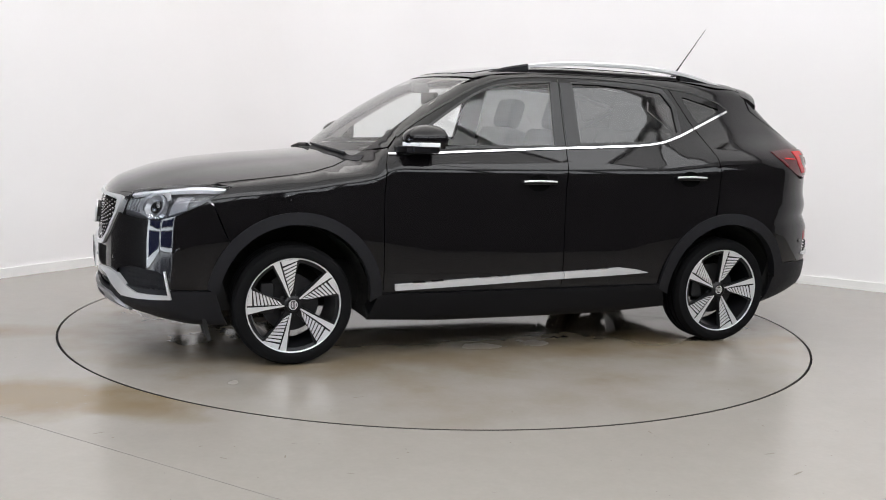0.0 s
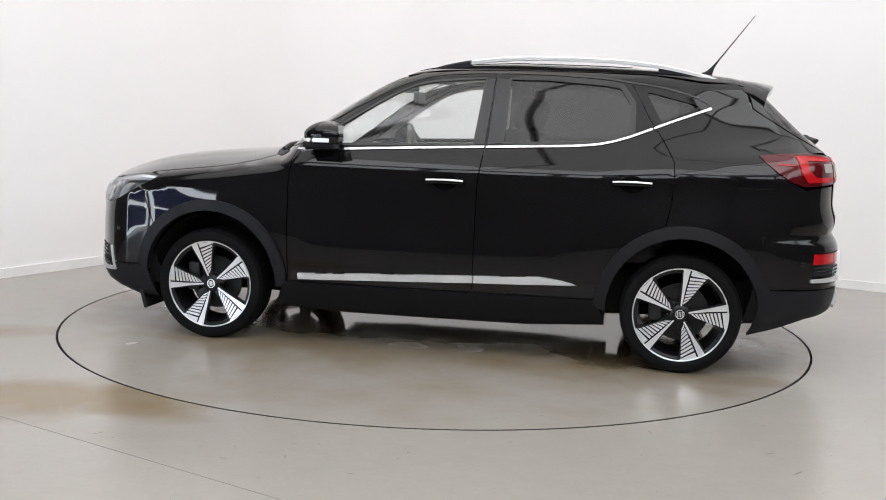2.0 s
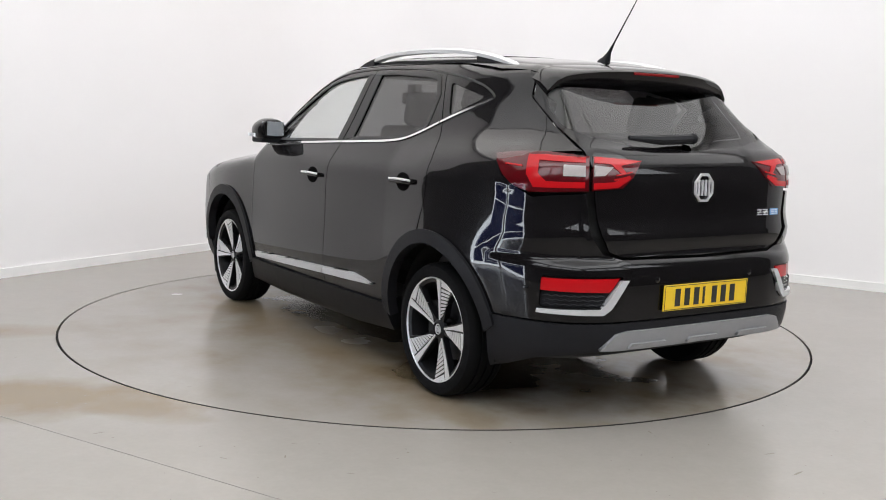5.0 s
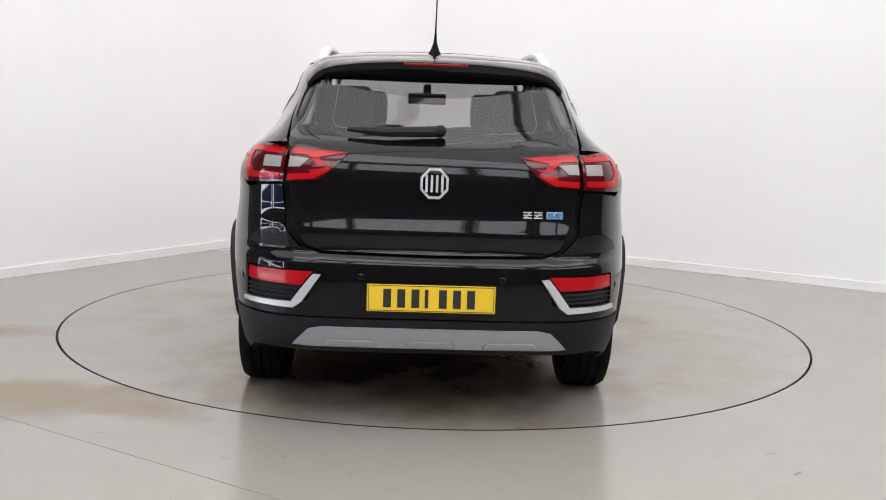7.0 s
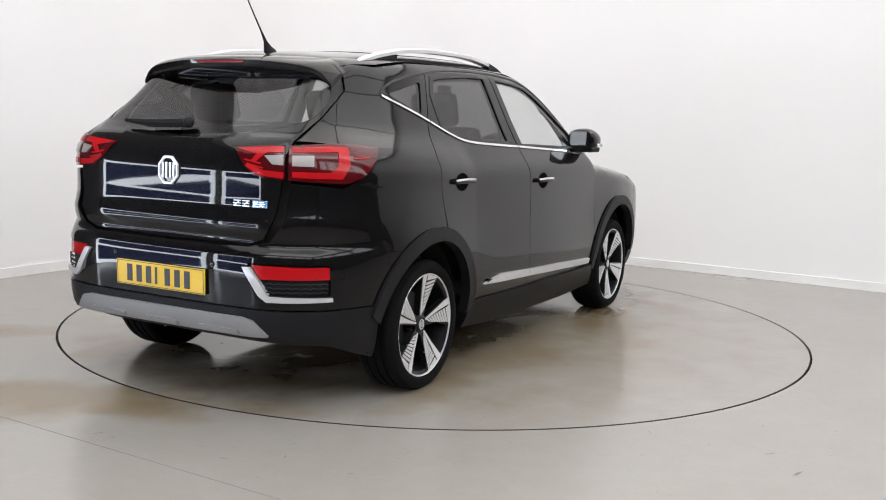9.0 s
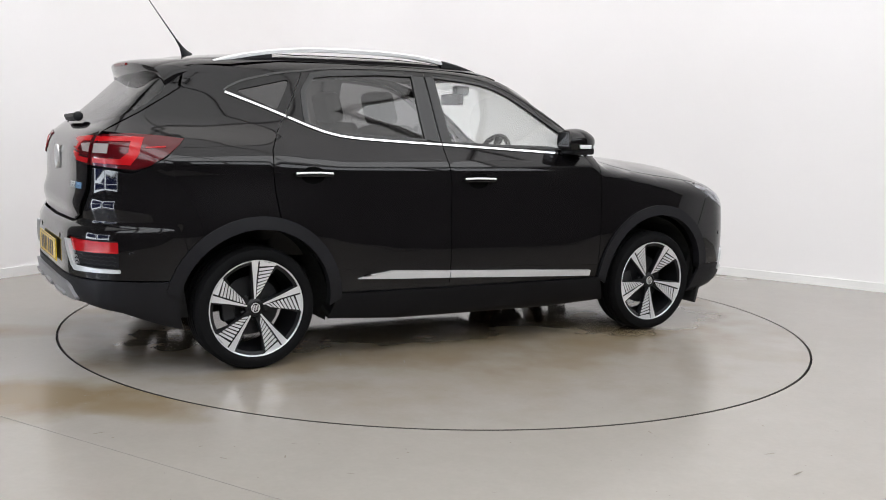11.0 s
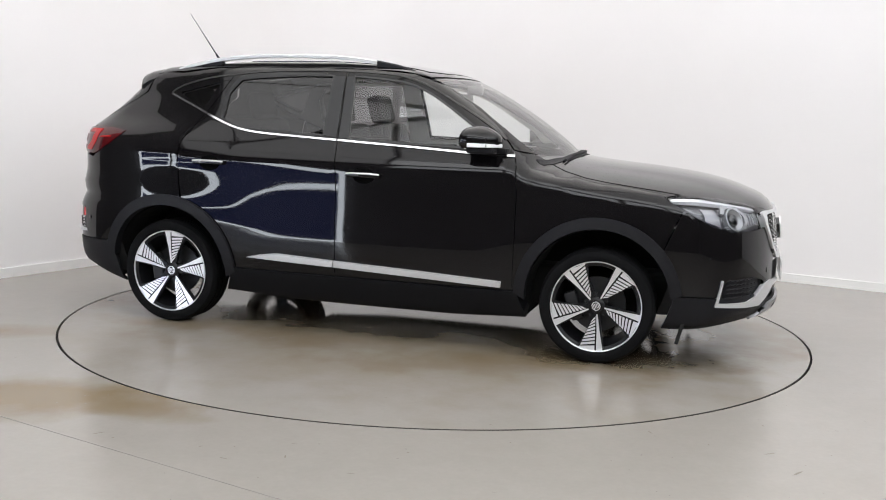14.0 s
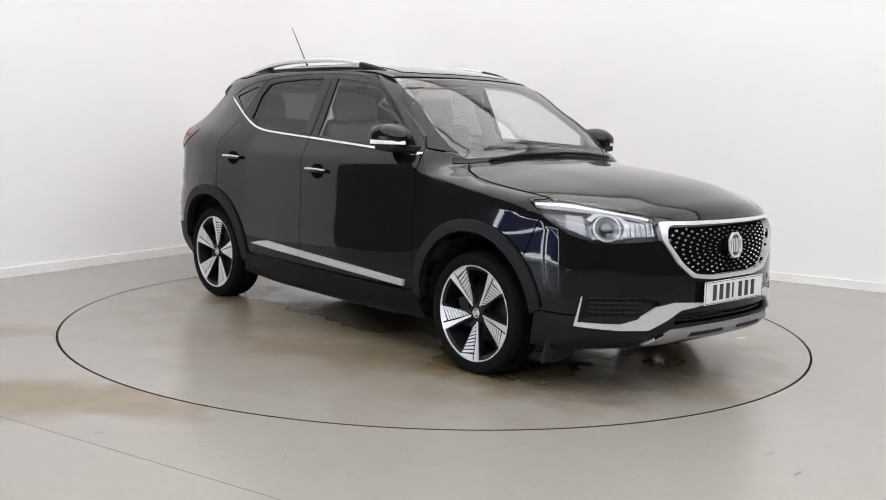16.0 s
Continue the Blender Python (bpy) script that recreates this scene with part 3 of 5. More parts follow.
GRILLE = rounded([(-0.425, 0.838), (0.425, 0.838), (0.437, 0.765), (0.355, 0.64), (0.28, 0.575), (0.17, 0.560), (-0.17, 0.560), (-0.28, 0.575), (-0.355, 0.64), (-0.437, 0.765)], 0.03)
GRILLE_OUT = rounded([(-0.472, 0.856), (0.472, 0.856), (0.462, 0.77), (0.375, 0.63), (0.292, 0.555), (0.17, 0.538), (-0.17, 0.538), (-0.292, 0.555), (-0.375, 0.63), (-0.462, 0.77)], 0.02)
GRILLE, GRILLE_OUT = ([(u * 0.945, 0.562 + (v - 0.538) * 0.86) for u, v in g] for g in (GRILLE, GRILLE_OUT))
INTAKE = [(-0.36, 0.355), (0.36, 0.355), (0.33, 0.432), (-0.33, 0.432)]
FOG_F = rounded([(0.50, 0.385), (0.76, 0.365), (0.745, 0.485), (0.56, 0.50), (0.42, 0.465)], 0.03)
LAMP_R_OUT = [(0.632, 1.153), (0.82, 1.166), (0.95, 1.160), (1.067, 1.147), (1.05, 1.112), (1.0, 1.06), (0.94, 1.018), (0.87, 0.995), (0.76, 1.0), (0.632, 1.008)]
LAMP_R_IN = [(0.383, 1.136), (0.50, 1.148), (0.622, 1.153), (0.622, 1.008), (0.49, 1.02), (0.44, 1.06)]
FOG_R = rounded([(0.50, 0.535), (0.805, 0.53), (0.80, 0.662), (0.47, 0.662)], 0.015)


def paint_side(s):
    side = from_side(s)
    ar = 0.432
    panel("front_door", PAINT, car, A_EDGE + DOOR_TOP + B_EDGE[1:], side, [GLASS_F])
    lower = [(REAR_W[0] + ar * math.cos(radians(a)), REAR_W[1] + ar * math.sin(radians(a))) for a in np.linspace(75, 5, 20)]
    panel("rear_door", PAINT, car, REAR_TOP + C_EDGE[1:-1] + lower + [(-0.20, 0.36)] + B_EDGE[1:-1][::-1], side, [GLASS_R])
    front_arch = arc(*FRONT_W, ar, 40, 176)
    panel("front_fender", PAINT, car, A_EDGE[:5] + [(0.90, 1.095)] + hood_side_xz + [(1.70, 0.925), (1.615, 0.912), (1.725, 0.852), (1.705, 0.825)] + front_arch, side)
    rear_arch = [(REAR_W[0] + ar * math.cos(radians(a)), REAR_W[1] + ar * math.sin(radians(a))) for a in np.linspace(142, 76, 18)]
    ring = [(0.90, 1.098), (0.795, 1.122)] + A_EDGE[5:] + DOOR_TOP + REAR_TOP[1:] + C_EDGE[1:-1] + rear_arch[::-1]
    ring += [(-1.71, 0.80), (-1.765, 1.0), (-1.812, 1.016), (-1.73, 1.06), (-1.675, 1.112), (-1.655, 1.142), (-1.85, 1.158)] + tail_edge_xz + roof_edge_xz[::-1]
    panel("body_side", PAINT, car, ring, side, [GLASS_Q])
    panel("front_window", GLASS, car, GLASS_F, side, off=-0.006, depth=0.004, gap=-0.004, label="clear front side window")
    panel("rear_window", PRIVACY, car, GLASS_R, side, off=-0.006, depth=0.004, gap=-0.004, label="dark tinted rear side window")
    panel("quarter_window", PRIVACY, car, GLASS_Q, side, off=-0.006, depth=0.004, gap=-0.004, label="small dark tinted quarter window")


def hull():
    for s in (1, -1):
        paint_side(s)
    hood = HOOD_SIDE_XY + HOOD_FRONT_XY
    hood = hood + [(x, -y) for x, y in hood[::-1][1:]] + [(1.04, -0.45), (1.075, 0.0), (1.04, 0.45)]
    panel("bonnet", PAINT, car, hood, from_top)
    roof = [(0.345, 0.0), (0.318, 0.3), (0.25, 0.572), (-0.1, 0.583), (-0.8, 0.583), (-1.35, 0.575), (-1.58, 0.53), (-1.66, 0.3), (-1.68, 0.0)]
    roof = roof + [(x, -y) for x, y in roof[::-1][1:-1]]
    panel("roof", PAINT, car, roof, from_top, gap=0.0)
    ws = [(1.045, 0.0), (1.01, 0.4), (0.945, 0.61), (0.905, 0.70), (0.75, 0.675), (0.5, 0.625), (0.268, 0.577), (0.332, 0.3), (0.357, 0.0)]
    ws = ws + [(x, -y) for x, y in ws[::-1][1:-1]]
    panel("windscreen", SCREEN_GLASS, car, ws, from_top, off=-0.003, depth=0.004)
    # bumpers
    edge = [(1.0, 0.5), (1.04, 0.606), (0.957, 0.825), (0.93, 0.845), (0.82, 0.775), (0.715, 0.742), (0.58, 0.745), (0.43, 0.757), (0.435, 0.80), (0.47, 0.868)]
    nose_out = [(0.96, 0.40)] + edge + [(0.3, 0.878), (0.0, 0.885)]
    nose_out = nose_out + mirror(nose_out[::-1])[1:]
    panel("front_bumper", PAINT, car, nose_out, nose, [GRILLE, FOG_F, mirror(FOG_F)])
    lip = [(0.985, 0.215), (0.96, 0.398), (0.0, 0.398)]
    lip = lip + mirror(lip[::-1])[1:]
    panel("front_lip", PLASTIC, car, lip + [(0.0, 0.215)], nose, [INTAKE], off=0.002, label="black plastic lower bumper")
    tb = [(1.05, 0.47), (1.11, 0.594), (1.055, 0.80), (0.985, 1.0), (0.94, 1.02), (0.854, 0.98), (0.76, 0.992), (0.64, 1.0), (0.615, 0.83), (0.56, 0.752), (0.47, 0.728), (0.0, 0.722)]
    tb = tb + mirror(tb[::-1])[1:]
    panel("rear_bumper", PAINT, car, tb + [(0.0, 0.47)], tail, [FOG_R, mirror(FOG_R)])
    tl = [(0.6, 0.345), (0.8, 0.31), (0.95, 0.25), (1.06, 0.215), (1.05, 0.468), (0.0, 0.468)]
    panel("rear_lip", PLASTIC, car, tl + mirror(tl[::-1])[1:] + [(0.0, 0.345)], tail, off=0.004, label="black plastic lower bumper")
    tg = [(0.0, 0.728), (0.45, 0.735), (0.52, 0.76), (0.562, 0.83), (0.585, 0.97), (0.592, 1.10)] + TAIL_EDGE_YZ + [(0.0, 1.53)]
    tg = tg + mirror(tg[::-1])[1:-1]
    RG = [(0.0, 1.176), (0.33, 1.194), (0.545, 1.232), (0.592, 1.268), (0.577, 1.36), (0.54, 1.445), (0.0, 1.462)]
    RG = RG + mirror(RG[::-1])[1:-1]
    panel("tailgate", PAINT, car, tg, from_rear, [rounded(RG, 0.02)])
    panel("rear_screen", REAR_GLASS, car, RG, from_rear, off=-0.004, depth=0.004, gap=-0.005, label="tinted heated rear window")
    # parking sensors let into the bumpers
    for project, spots in ((tail, ((-0.86, 0.60), (-0.30, 0.64), (0.30, 0.64), (0.86, 0.60))), (nose, ((-0.82, 0.60), (-0.40, 0.52), (0.40, 0.52), (0.82, 0.60)))):
        for u, v in spots:
            bm = bmesh.new()
            lathe(bm, [(0.0135, -0.004), (0.0135, 0.0010), (0.0115, 0.0022), (0.001, 0.0022)], 16, "Z")
            o = part("parking_sensor", bm, PAINT, car, "small round black parking sensor", smooth=True)
            o.matrix_basis = frame_at(project, u, v, 0.0)


def polyband(pts, w0, w1=None):
    """An outline of a band along a line."""
    w1 = w0 if w1 is None else w1
    up, dn = [], []
    for k, p in enumerate(pts):
        a, b = np.array(pts[max(k - 1, 0)]), np.array(pts[min(k + 1, len(pts) - 1)])
        t = (b - a) / np.linalg.norm(b - a)
        w = (w0 + (w1 - w0) * k / (len(pts) - 1)) / 2
        up.append((p[0] - t[1] * w, p[1] + t[0] * w))
        dn.append((p[0] + t[1] * w, p[1] - t[0] * w))
    return up + dn[::-1]


def frame_at(project, u, v, off=0.0):
    """A pose on the body, its z axis outwards and its y axis up."""
    P = project(np.array([[u, v]]))
    n = Vector(normals(P)[0])
    p = Vector(P[0]) + n * off
    up = Vector((0, 0, 1))
    xa = up.cross(n).normalized()
    ya = n.cross(xa)
    m = Matrix((xa, ya, n)).transposed().to_4x4()
    m.translation = p
    return m


def placed(ob, m):
    ob.matrix_basis = m
    return ob


# ---- dark shells behind the panels
def backing():
    for s in (1, -1):
        inner = [(0.86, 0.30), (0.86, 1.07), (-0.9, 1.09), (-1.55, 1.10)] + arc(*REAR_W, 0.44, 115, 4)
        panel("inner_panel", UNDER, car, inner, from_side(s), off=-0.04, depth=0.0, label="dark inner panel")
        fend = [(0.86, 1.05), (1.55, 0.92)] + arc(*FRONT_W, 0.43, 50, 178)
        panel("inner_panel", UNDER, car, fend, from_side(s), off=-0.04, depth=0.0)
    hood = [(1.06, -0.68), (1.7, -0.7), (2.0, -0.5), (2.1, 0), (2.0, 0.5), (1.7, 0.7), (1.06, 0.68)]
    panel("inner_panel", UNDER, car, hood, from_top, off=-0.03, depth=0.0)
    panel("inner_panel", UNDER, car, [(-1.02, 0.25), (1.02, 0.25), (0.92, 0.89), (-0.92, 0.89)], nose, off=-0.075, depth=0.0)
    panel("inner_panel", UNDER, car, [(-1.1, 0.25), (1.1, 0.25), (1.02, 1.14), (-1.02, 1.14)], tail, off=-0.045, depth=0.0)
    bm = bmesh.new()
    box(bm, (0.1, 0, 0.36), (3.6, 1.12, 0.24), bevel=0.05)
    box(bm, (0.0, 0, 0.30), (1.62, 1.58, 0.16), bevel=0.03)
    box(bm, (-1.55, -0.2, 0.32), (0.3, 0.5, 0.14), bevel=0.05)
    part("underbody", bm, UNDER, car, "dark underbody with battery tray")
    for sx, sy in ((1.2925, 1), (1.2925, -1), (-1.2925, 1), (-1.2925, -1)):
        a0, a1 = (-10, 194) if sx > 0 else (-14, 190)
        bm = bmesh.new()
        n = 26
        rows = []
        for y in (0.42, 0.80):
            rows.append([bm.verts.new((sx + 0.405 * math.cos(a), sy * y, AXLE_Z + 0.405 * math.sin(a))) for a in np.linspace(radians(a0), radians(a1), n)])
        for k in range(n - 1):
            bm.faces.new((rows[0][k], rows[0][k + 1], rows[1][k + 1], rows[1][k]))
        bm.faces.new(rows[0])
        part("wheel_arch_liner", bm, UNDER, car)


# ---- wheels
def build_wheel(phase):
    """One wheel, facing +y, on its hub."""
    bm = bmesh.new()
    lathe(bm, [(0.238, 0.092), (0.222, 0.085), (0.21, 0.03), (0.205, -0.10)], 64)
    hub = mesh_object("wheel", bm, DARK_ALLOY, car, "five-spoke alloy wheel with striped silver and black spokes")
    bm = bmesh.new()
    tyre = [(0.236, -0.10), (0.285, -0.107), (0.310, -0.100), (0.324, -0.082)]
    for y in (-0.045, 0.0, 0.045):
        tyre += [(0.328, y - 0.028), (0.328, y - 0.006), (0.319, y - 0.005), (0.319, y + 0.005), (0.328, y + 0.006)]
    tyre += [(0.328, 0.07), (0.324, 0.082), (0.310, 0.100), (0.285, 0.107), (0.262, 0.106), (0.252, 0.101), (0.243, 0.090)]
    tyre = [(0.236 + (r - 0.236) * 0.82, y) for r, y in tyre]
    lathe(bm, tyre, 72)
    t = part("tyre", bm, RUBBER, hub, "black rubber tyre", smooth=True)
    bm = bmesh.new()
    lathe(bm, [(0.246, 0.088), (0.247, 0.096), (0.244, 0.099), (0.2395, 0.097), (0.2385, 0.088)], 72)
    part("rim_lip", bm, ALLOY, hub, "bright machined rim edge", smooth=True)
    bm = bmesh.new()
    lathe(bm, [(0.15, -0.02), (0.15, -0.005), (0.05, -0.005), (0.05, 0.03), (0.001, 0.03)], 40)
    part("brake_disc", bm, STEEL, hub)
    bm = bmesh.new()
    box(bm, (0.125, 0.0, 0.03), (0.07, 0.06, 0.16), bevel=0.012)
    part("brake_caliper", bm, STEEL, hub)

    def spot(r, a, w):
        return (-r * math.cos(radians(a)), w, r * math.sin(radians(a)))

    def slab(bm, quad, w0, w1):
        """Quad of (radius, angle), with depth."""
        hi = [bm.verts.new(spot(r, a, w1(r))) for r, a in quad]
        lo = [bm.verts.new(spot(r, a, w1(r) - w0)) for r, a in quad]
        bm.faces.new(hi)
        bm.faces.new(lo[::-1])
        for k in range(len(quad)):
            bm.faces.new((hi[k], lo[k], lo[(k + 1) % len(quad)], hi[(k + 1) % len(quad)]))

    def dish(r):
        return 0.070 + 0.026 * (r / 0.24) ** 1.5

    for k in range(5):
        a = phase + 72 * k
        bm = bmesh.new()
        slab(bm, [(0.045, a + 6), (0.14, a + 4.2), (0.240, a + 5.0), (0.240, a - 3.4), (0.14, a - 2.4), (0.045, a - 4)], 0.03, dish)
        blade = part("spoke_blade", bm, ALLOY, hub, "machined silver spoke")
        bm = bmesh.new()
        slab(bm, [(0.045, a + 16), (0.14, a + 7.2), (0.240, a + 6.5), (0.240, a - 30), (0.15, a - 24), (0.045, a - 38)], 0.03, lambda r: dish(r) - 0.004)
        part("spoke_base", bm, DARK_ALLOY, hub, "gloss black spoke")
        bm = bmesh.new()
        n = 8
        for j in range(n):
            r0 = 0.056 + (0.208 - 0.056) * j / n
            r1 = r0 + 0.0124
            def inner_edge(r):
                return a - 5.5 - (0.10 / max(r, 0.05) - 0.4) * 1.2
            def outer_edge(r):
                return a - 26 + (0.10 / max(r, 0.05) - 0.4) * 4.0
            sk = 0.024
            slab(bm, [(r0, inner_edge(r0)), (r1, inner_edge(r1)), (r1 + sk, outer_edge(r1)), (r0 + sk, outer_edge(r0))], 0.012, lambda r: dish(r) + 0.0005)
        slab(bm, [(0.212, a - 5.6), (0.241, a - 5.6), (0.241, a - 27), (0.233, a - 26.5)], 0.012, lambda r: dish(r) + 0.0005)
        part("spoke_stripes", bm, ALLOY, hub, "silver diagonal stripes")
    bm = bmesh.new()
    lathe(bm, [(0.048, 0.05), (0.048, 0.068), (0.034, 0.078), (0.033, 0.074), (0.001, 0.074)], 40)
    part("centre_cap", bm, DARK_ALLOY, hub, smooth=True)
    bm = bmesh.new()
    badge(bm, 0.026, 0.003)
    b = part("wheel_badge", bm, ALLOY, hub)
    b.matrix_basis = pose(0, 0.0745, 0, -90, 0, 0) @ pose(0, 0, 0, 0, 0, 180)
    for k in range(5):
        w = radians(phase + 36 + 72 * k)
        bm = bmesh.new()
        lathe(bm, [(0.009, 0.03), (0.009, 0.052), (0.001, 0.054)], 8)
        o = part("wheel_nut", bm, STEEL, hub)
        o.location = (-0.062 * math.cos(w), 0, 0.062 * math.sin(w))
    return hub


def badge(bm, r, d):
    """An eight-sided ring with plain upright and slanting bars, facing +z."""
    def ring(ro, ri, z):
        out = []
        for q in (ro, ri):
            out.append([bm.verts.new((q * math.sin(radians(22.5 + 45 * k)) * 0.92, q * math.cos(radians(22.5 + 45 * k)), z)) for k in range(8)])
        return out
    o1, i1 = ring(r, r * 0.84, d)
    o0, i0 = ring(r * 1.02, r * 0.84, 0)
    for k in range(8):
        j = (k + 1) % 8
        bm.faces.new((o1[k], o1[j], i1[j], i1[k]))
        bm.faces.new((o0[k], o0[j], o1[j], o1[k]))
        bm.faces.new((i1[k], i1[j], i0[j], i0[k]))
    for x in (-0.48, -0.16, 0.16, 0.48):
        box(bm, (x * r, 0, d * 0.4), (0.15 * r, r * 1.05, d * 0.8))


def wheels():
    fl = build_wheel(40)
    fl.matrix_basis = pose(1.303, 0.763, AXLE_Z)
    rl = build_wheel(12)
    rl.matrix_basis = pose(-1.2925, 0.763, AXLE_Z)
    copy_thing(fl, pose(1.2925, -0.763, AXLE_Z, 0, PHASE_FR, 180))
    copy_thing(rl, pose(-1.2925, -0.763, AXLE_Z, 0, PHASE_RR, 180))


PHASE_FR, PHASE_RR = 21, 8


# ---- cladding and trim of the sides
def trim_side(s):
    side = from_side(s)
    fa = arc(*FRONT_W, 0.449, 9, 178, 40) + arc(*FRONT_W, 0.388, 183, 5, 40)
    panel("front_arch_trim", PLASTIC, car, fa, side, off=0.016, depth=0.05, gap=0, label="black plastic wheel arch trim")
    ra = arc(*REAR_W, 0.451, 2, 168, 40) + arc(*REAR_W, 0.388, 172, -3, 40)
    panel("rear_arch_trim", PLASTIC, car, ra, side, off=0.016, depth=0.05, gap=0, label="black plastic wheel arch trim")
    sill = [(0.915, 0.225), (0.86, 0.362), (-0.86, 0.366), (-0.905, 0.235), (-0.5, 0.212), (0.5, 0.208)]
    panel("sill_trim", SILL, car, sill, side, off=0.014, depth=0.10, gap=0.001, label="black plastic sill cladding")
    fb = [(0.775, 0.412), (0.3, 0.437), (-0.203, 0.458), (-0.203, 0.421), (0.3, 0.400), (0.772, 0.380)]
    rb = [(-0.209, 0.458), (-0.56, 0.474), (-0.68, 0.458), (-0.755, 0.440), (-0.5, 0.430), (-0.209, 0.421)]
    panel("door_strip", SATIN, car, fb, side, off=0.016, depth=0.016, gap=0, label="satin silver door strip")
    panel("door_strip", SATIN, car, rb, side, off=0.016, depth=0.016, gap=0, label="satin silver door strip")
    front_belt = spline([(0.805, 1.090), (0.62, 1.095), (0.38, 1.108), (0.1, 1.122), (-0.228, 1.138)], 4)
    rear_belt = spline([(-0.236, 1.138), (-0.5, 1.150), (-0.72, 1.162), (-0.86, 1.180), (-0.98, 1.215), (-1.098, 1.262)], 4)
    c_belt = spline([(-1.106, 1.265), (-1.2, 1.303), (-1.3, 1.341), (-1.395, 1.377)], 4)
    for line in (front_belt, rear_belt, c_belt):
        panel("belt_strip", CHROME, car, polyband(line, 0.011), side, off=0.006, depth=0.01, gap=0, step=0.02, label="bright chrome window strip")
    frame_line = spline(A_EDGE[5:] + DOOR_TOP + REAR_TOP[1:] + [(-1.13, 1.482), (-1.29, 1.443), (-1.37, 1.408), (-1.40, 1.385)], 4)
    panel("window_seal", INK, car, polyband(frame_line, 0.009), side, off=0.003, depth=0.004, gap=0, step=0.02, label="black rubber window seal")
    for gl in (GLASS_F, GLASS_R):
        edge = inset(dense(list(gl), 0.05), 0.004)
        panel("glass_seal", INK, car, inset(dense(list(gl), 0.05), -0.008), side, [edge], off=0.002, depth=0.006, gap=0, step=0.03)
    # black pillar plates and triangle at the mirror
    panel("pillar_cover", FRAME_VINYL, car, [(-0.17, 1.152), (-0.208, 1.505), (-0.25, 1.505), (-0.226, 1.152)], side, off=0.002, depth=0.004, gap=0)
    panel("pillar_cover", FRAME_VINYL, car, [(-0.242, 1.152), (-0.262, 1.505), (-0.33, 1.505), (-0.32, 1.165)], side, off=0.002, depth=0.004, gap=0)
    bx, bz = [p[0] for p in rear_belt][::-1], [p[1] for p in rear_belt][::-1]
    grown = [(x, max(z, float(np.interp(x, bx, bz)) + 0.008)) for x, z in inset(dense(list(GLASS_R), 0.05), -0.024) if x < -0.33]
    grown = [(x, min(z, 1.520)) for x, z in grown]
    panel("window_surround", FRAME_VINYL, car, grown, side, [inset(dense(list(GLASS_R), 0.05), -0.002)], off=0.0035, depth=0.004, gap=0, label="satin black window surround")
    panel("mirror_plate", GLOSS_BLACK, car, [(0.77, 1.11), (0.61, 1.21), (0.665, 1.115)], side, off=0.002, depth=0.004, gap=0)
    for x0, z0 in ((-0.035, 0.952), (-1.01, 0.982)):
        # flat black oval on the door, painting in the shade of the handle cup
        cup = [(x0 + 0.066 * math.cos(a), z0 - 0.004 + 0.044 * math.sin(a)) for a in np.linspace(0, 2 * math.pi, 28)[:-1]]
        panel("handle_shade", RECESS, car, cup, side, off=0.0015, depth=0.002, gap=0, step=0.02, label="flat black oval for the shaded hollow behind the handle")
        P = side(np.array([[x0, z0]]))[0]
        bm = bmesh.new()
        box(bm, (0, 0, 0), (0.20, 0.018, 0.024), bevel=0.008)
        for dx in (-0.085, 0.085):
            box(bm, (dx, -0.016 * s, -0.002), (0.03, 0.024, 0.02), bevel=0.005)
        h = part("door_handle", bm, PAINT, car, "black door handle with chrome strip", smooth=True)
        h.location = (P[0], P[1] + s * 0.017, P[2])
        bm = bmesh.new()
        tube(bm, [(dx, s * (0.0105 - 0.6 * dx * dx), 0.0095 - 0.35 * dx * dx) for dx in np.linspace(-0.099, 0.099, 9)], 0.0056, 8)
        part("handle_strip", bm, ALLOY, h, "chrome strip", smooth=True)
    bm = bmesh.new()
    box(bm, (1.735, s * 0.70, 0.20), (0.02, 0.22, 0.13), pose(0, 0, 0, 0, 14, 0), bevel=0.006)
    part("air_deflector", bm, UNDER, car, "small black flap before the wheel")


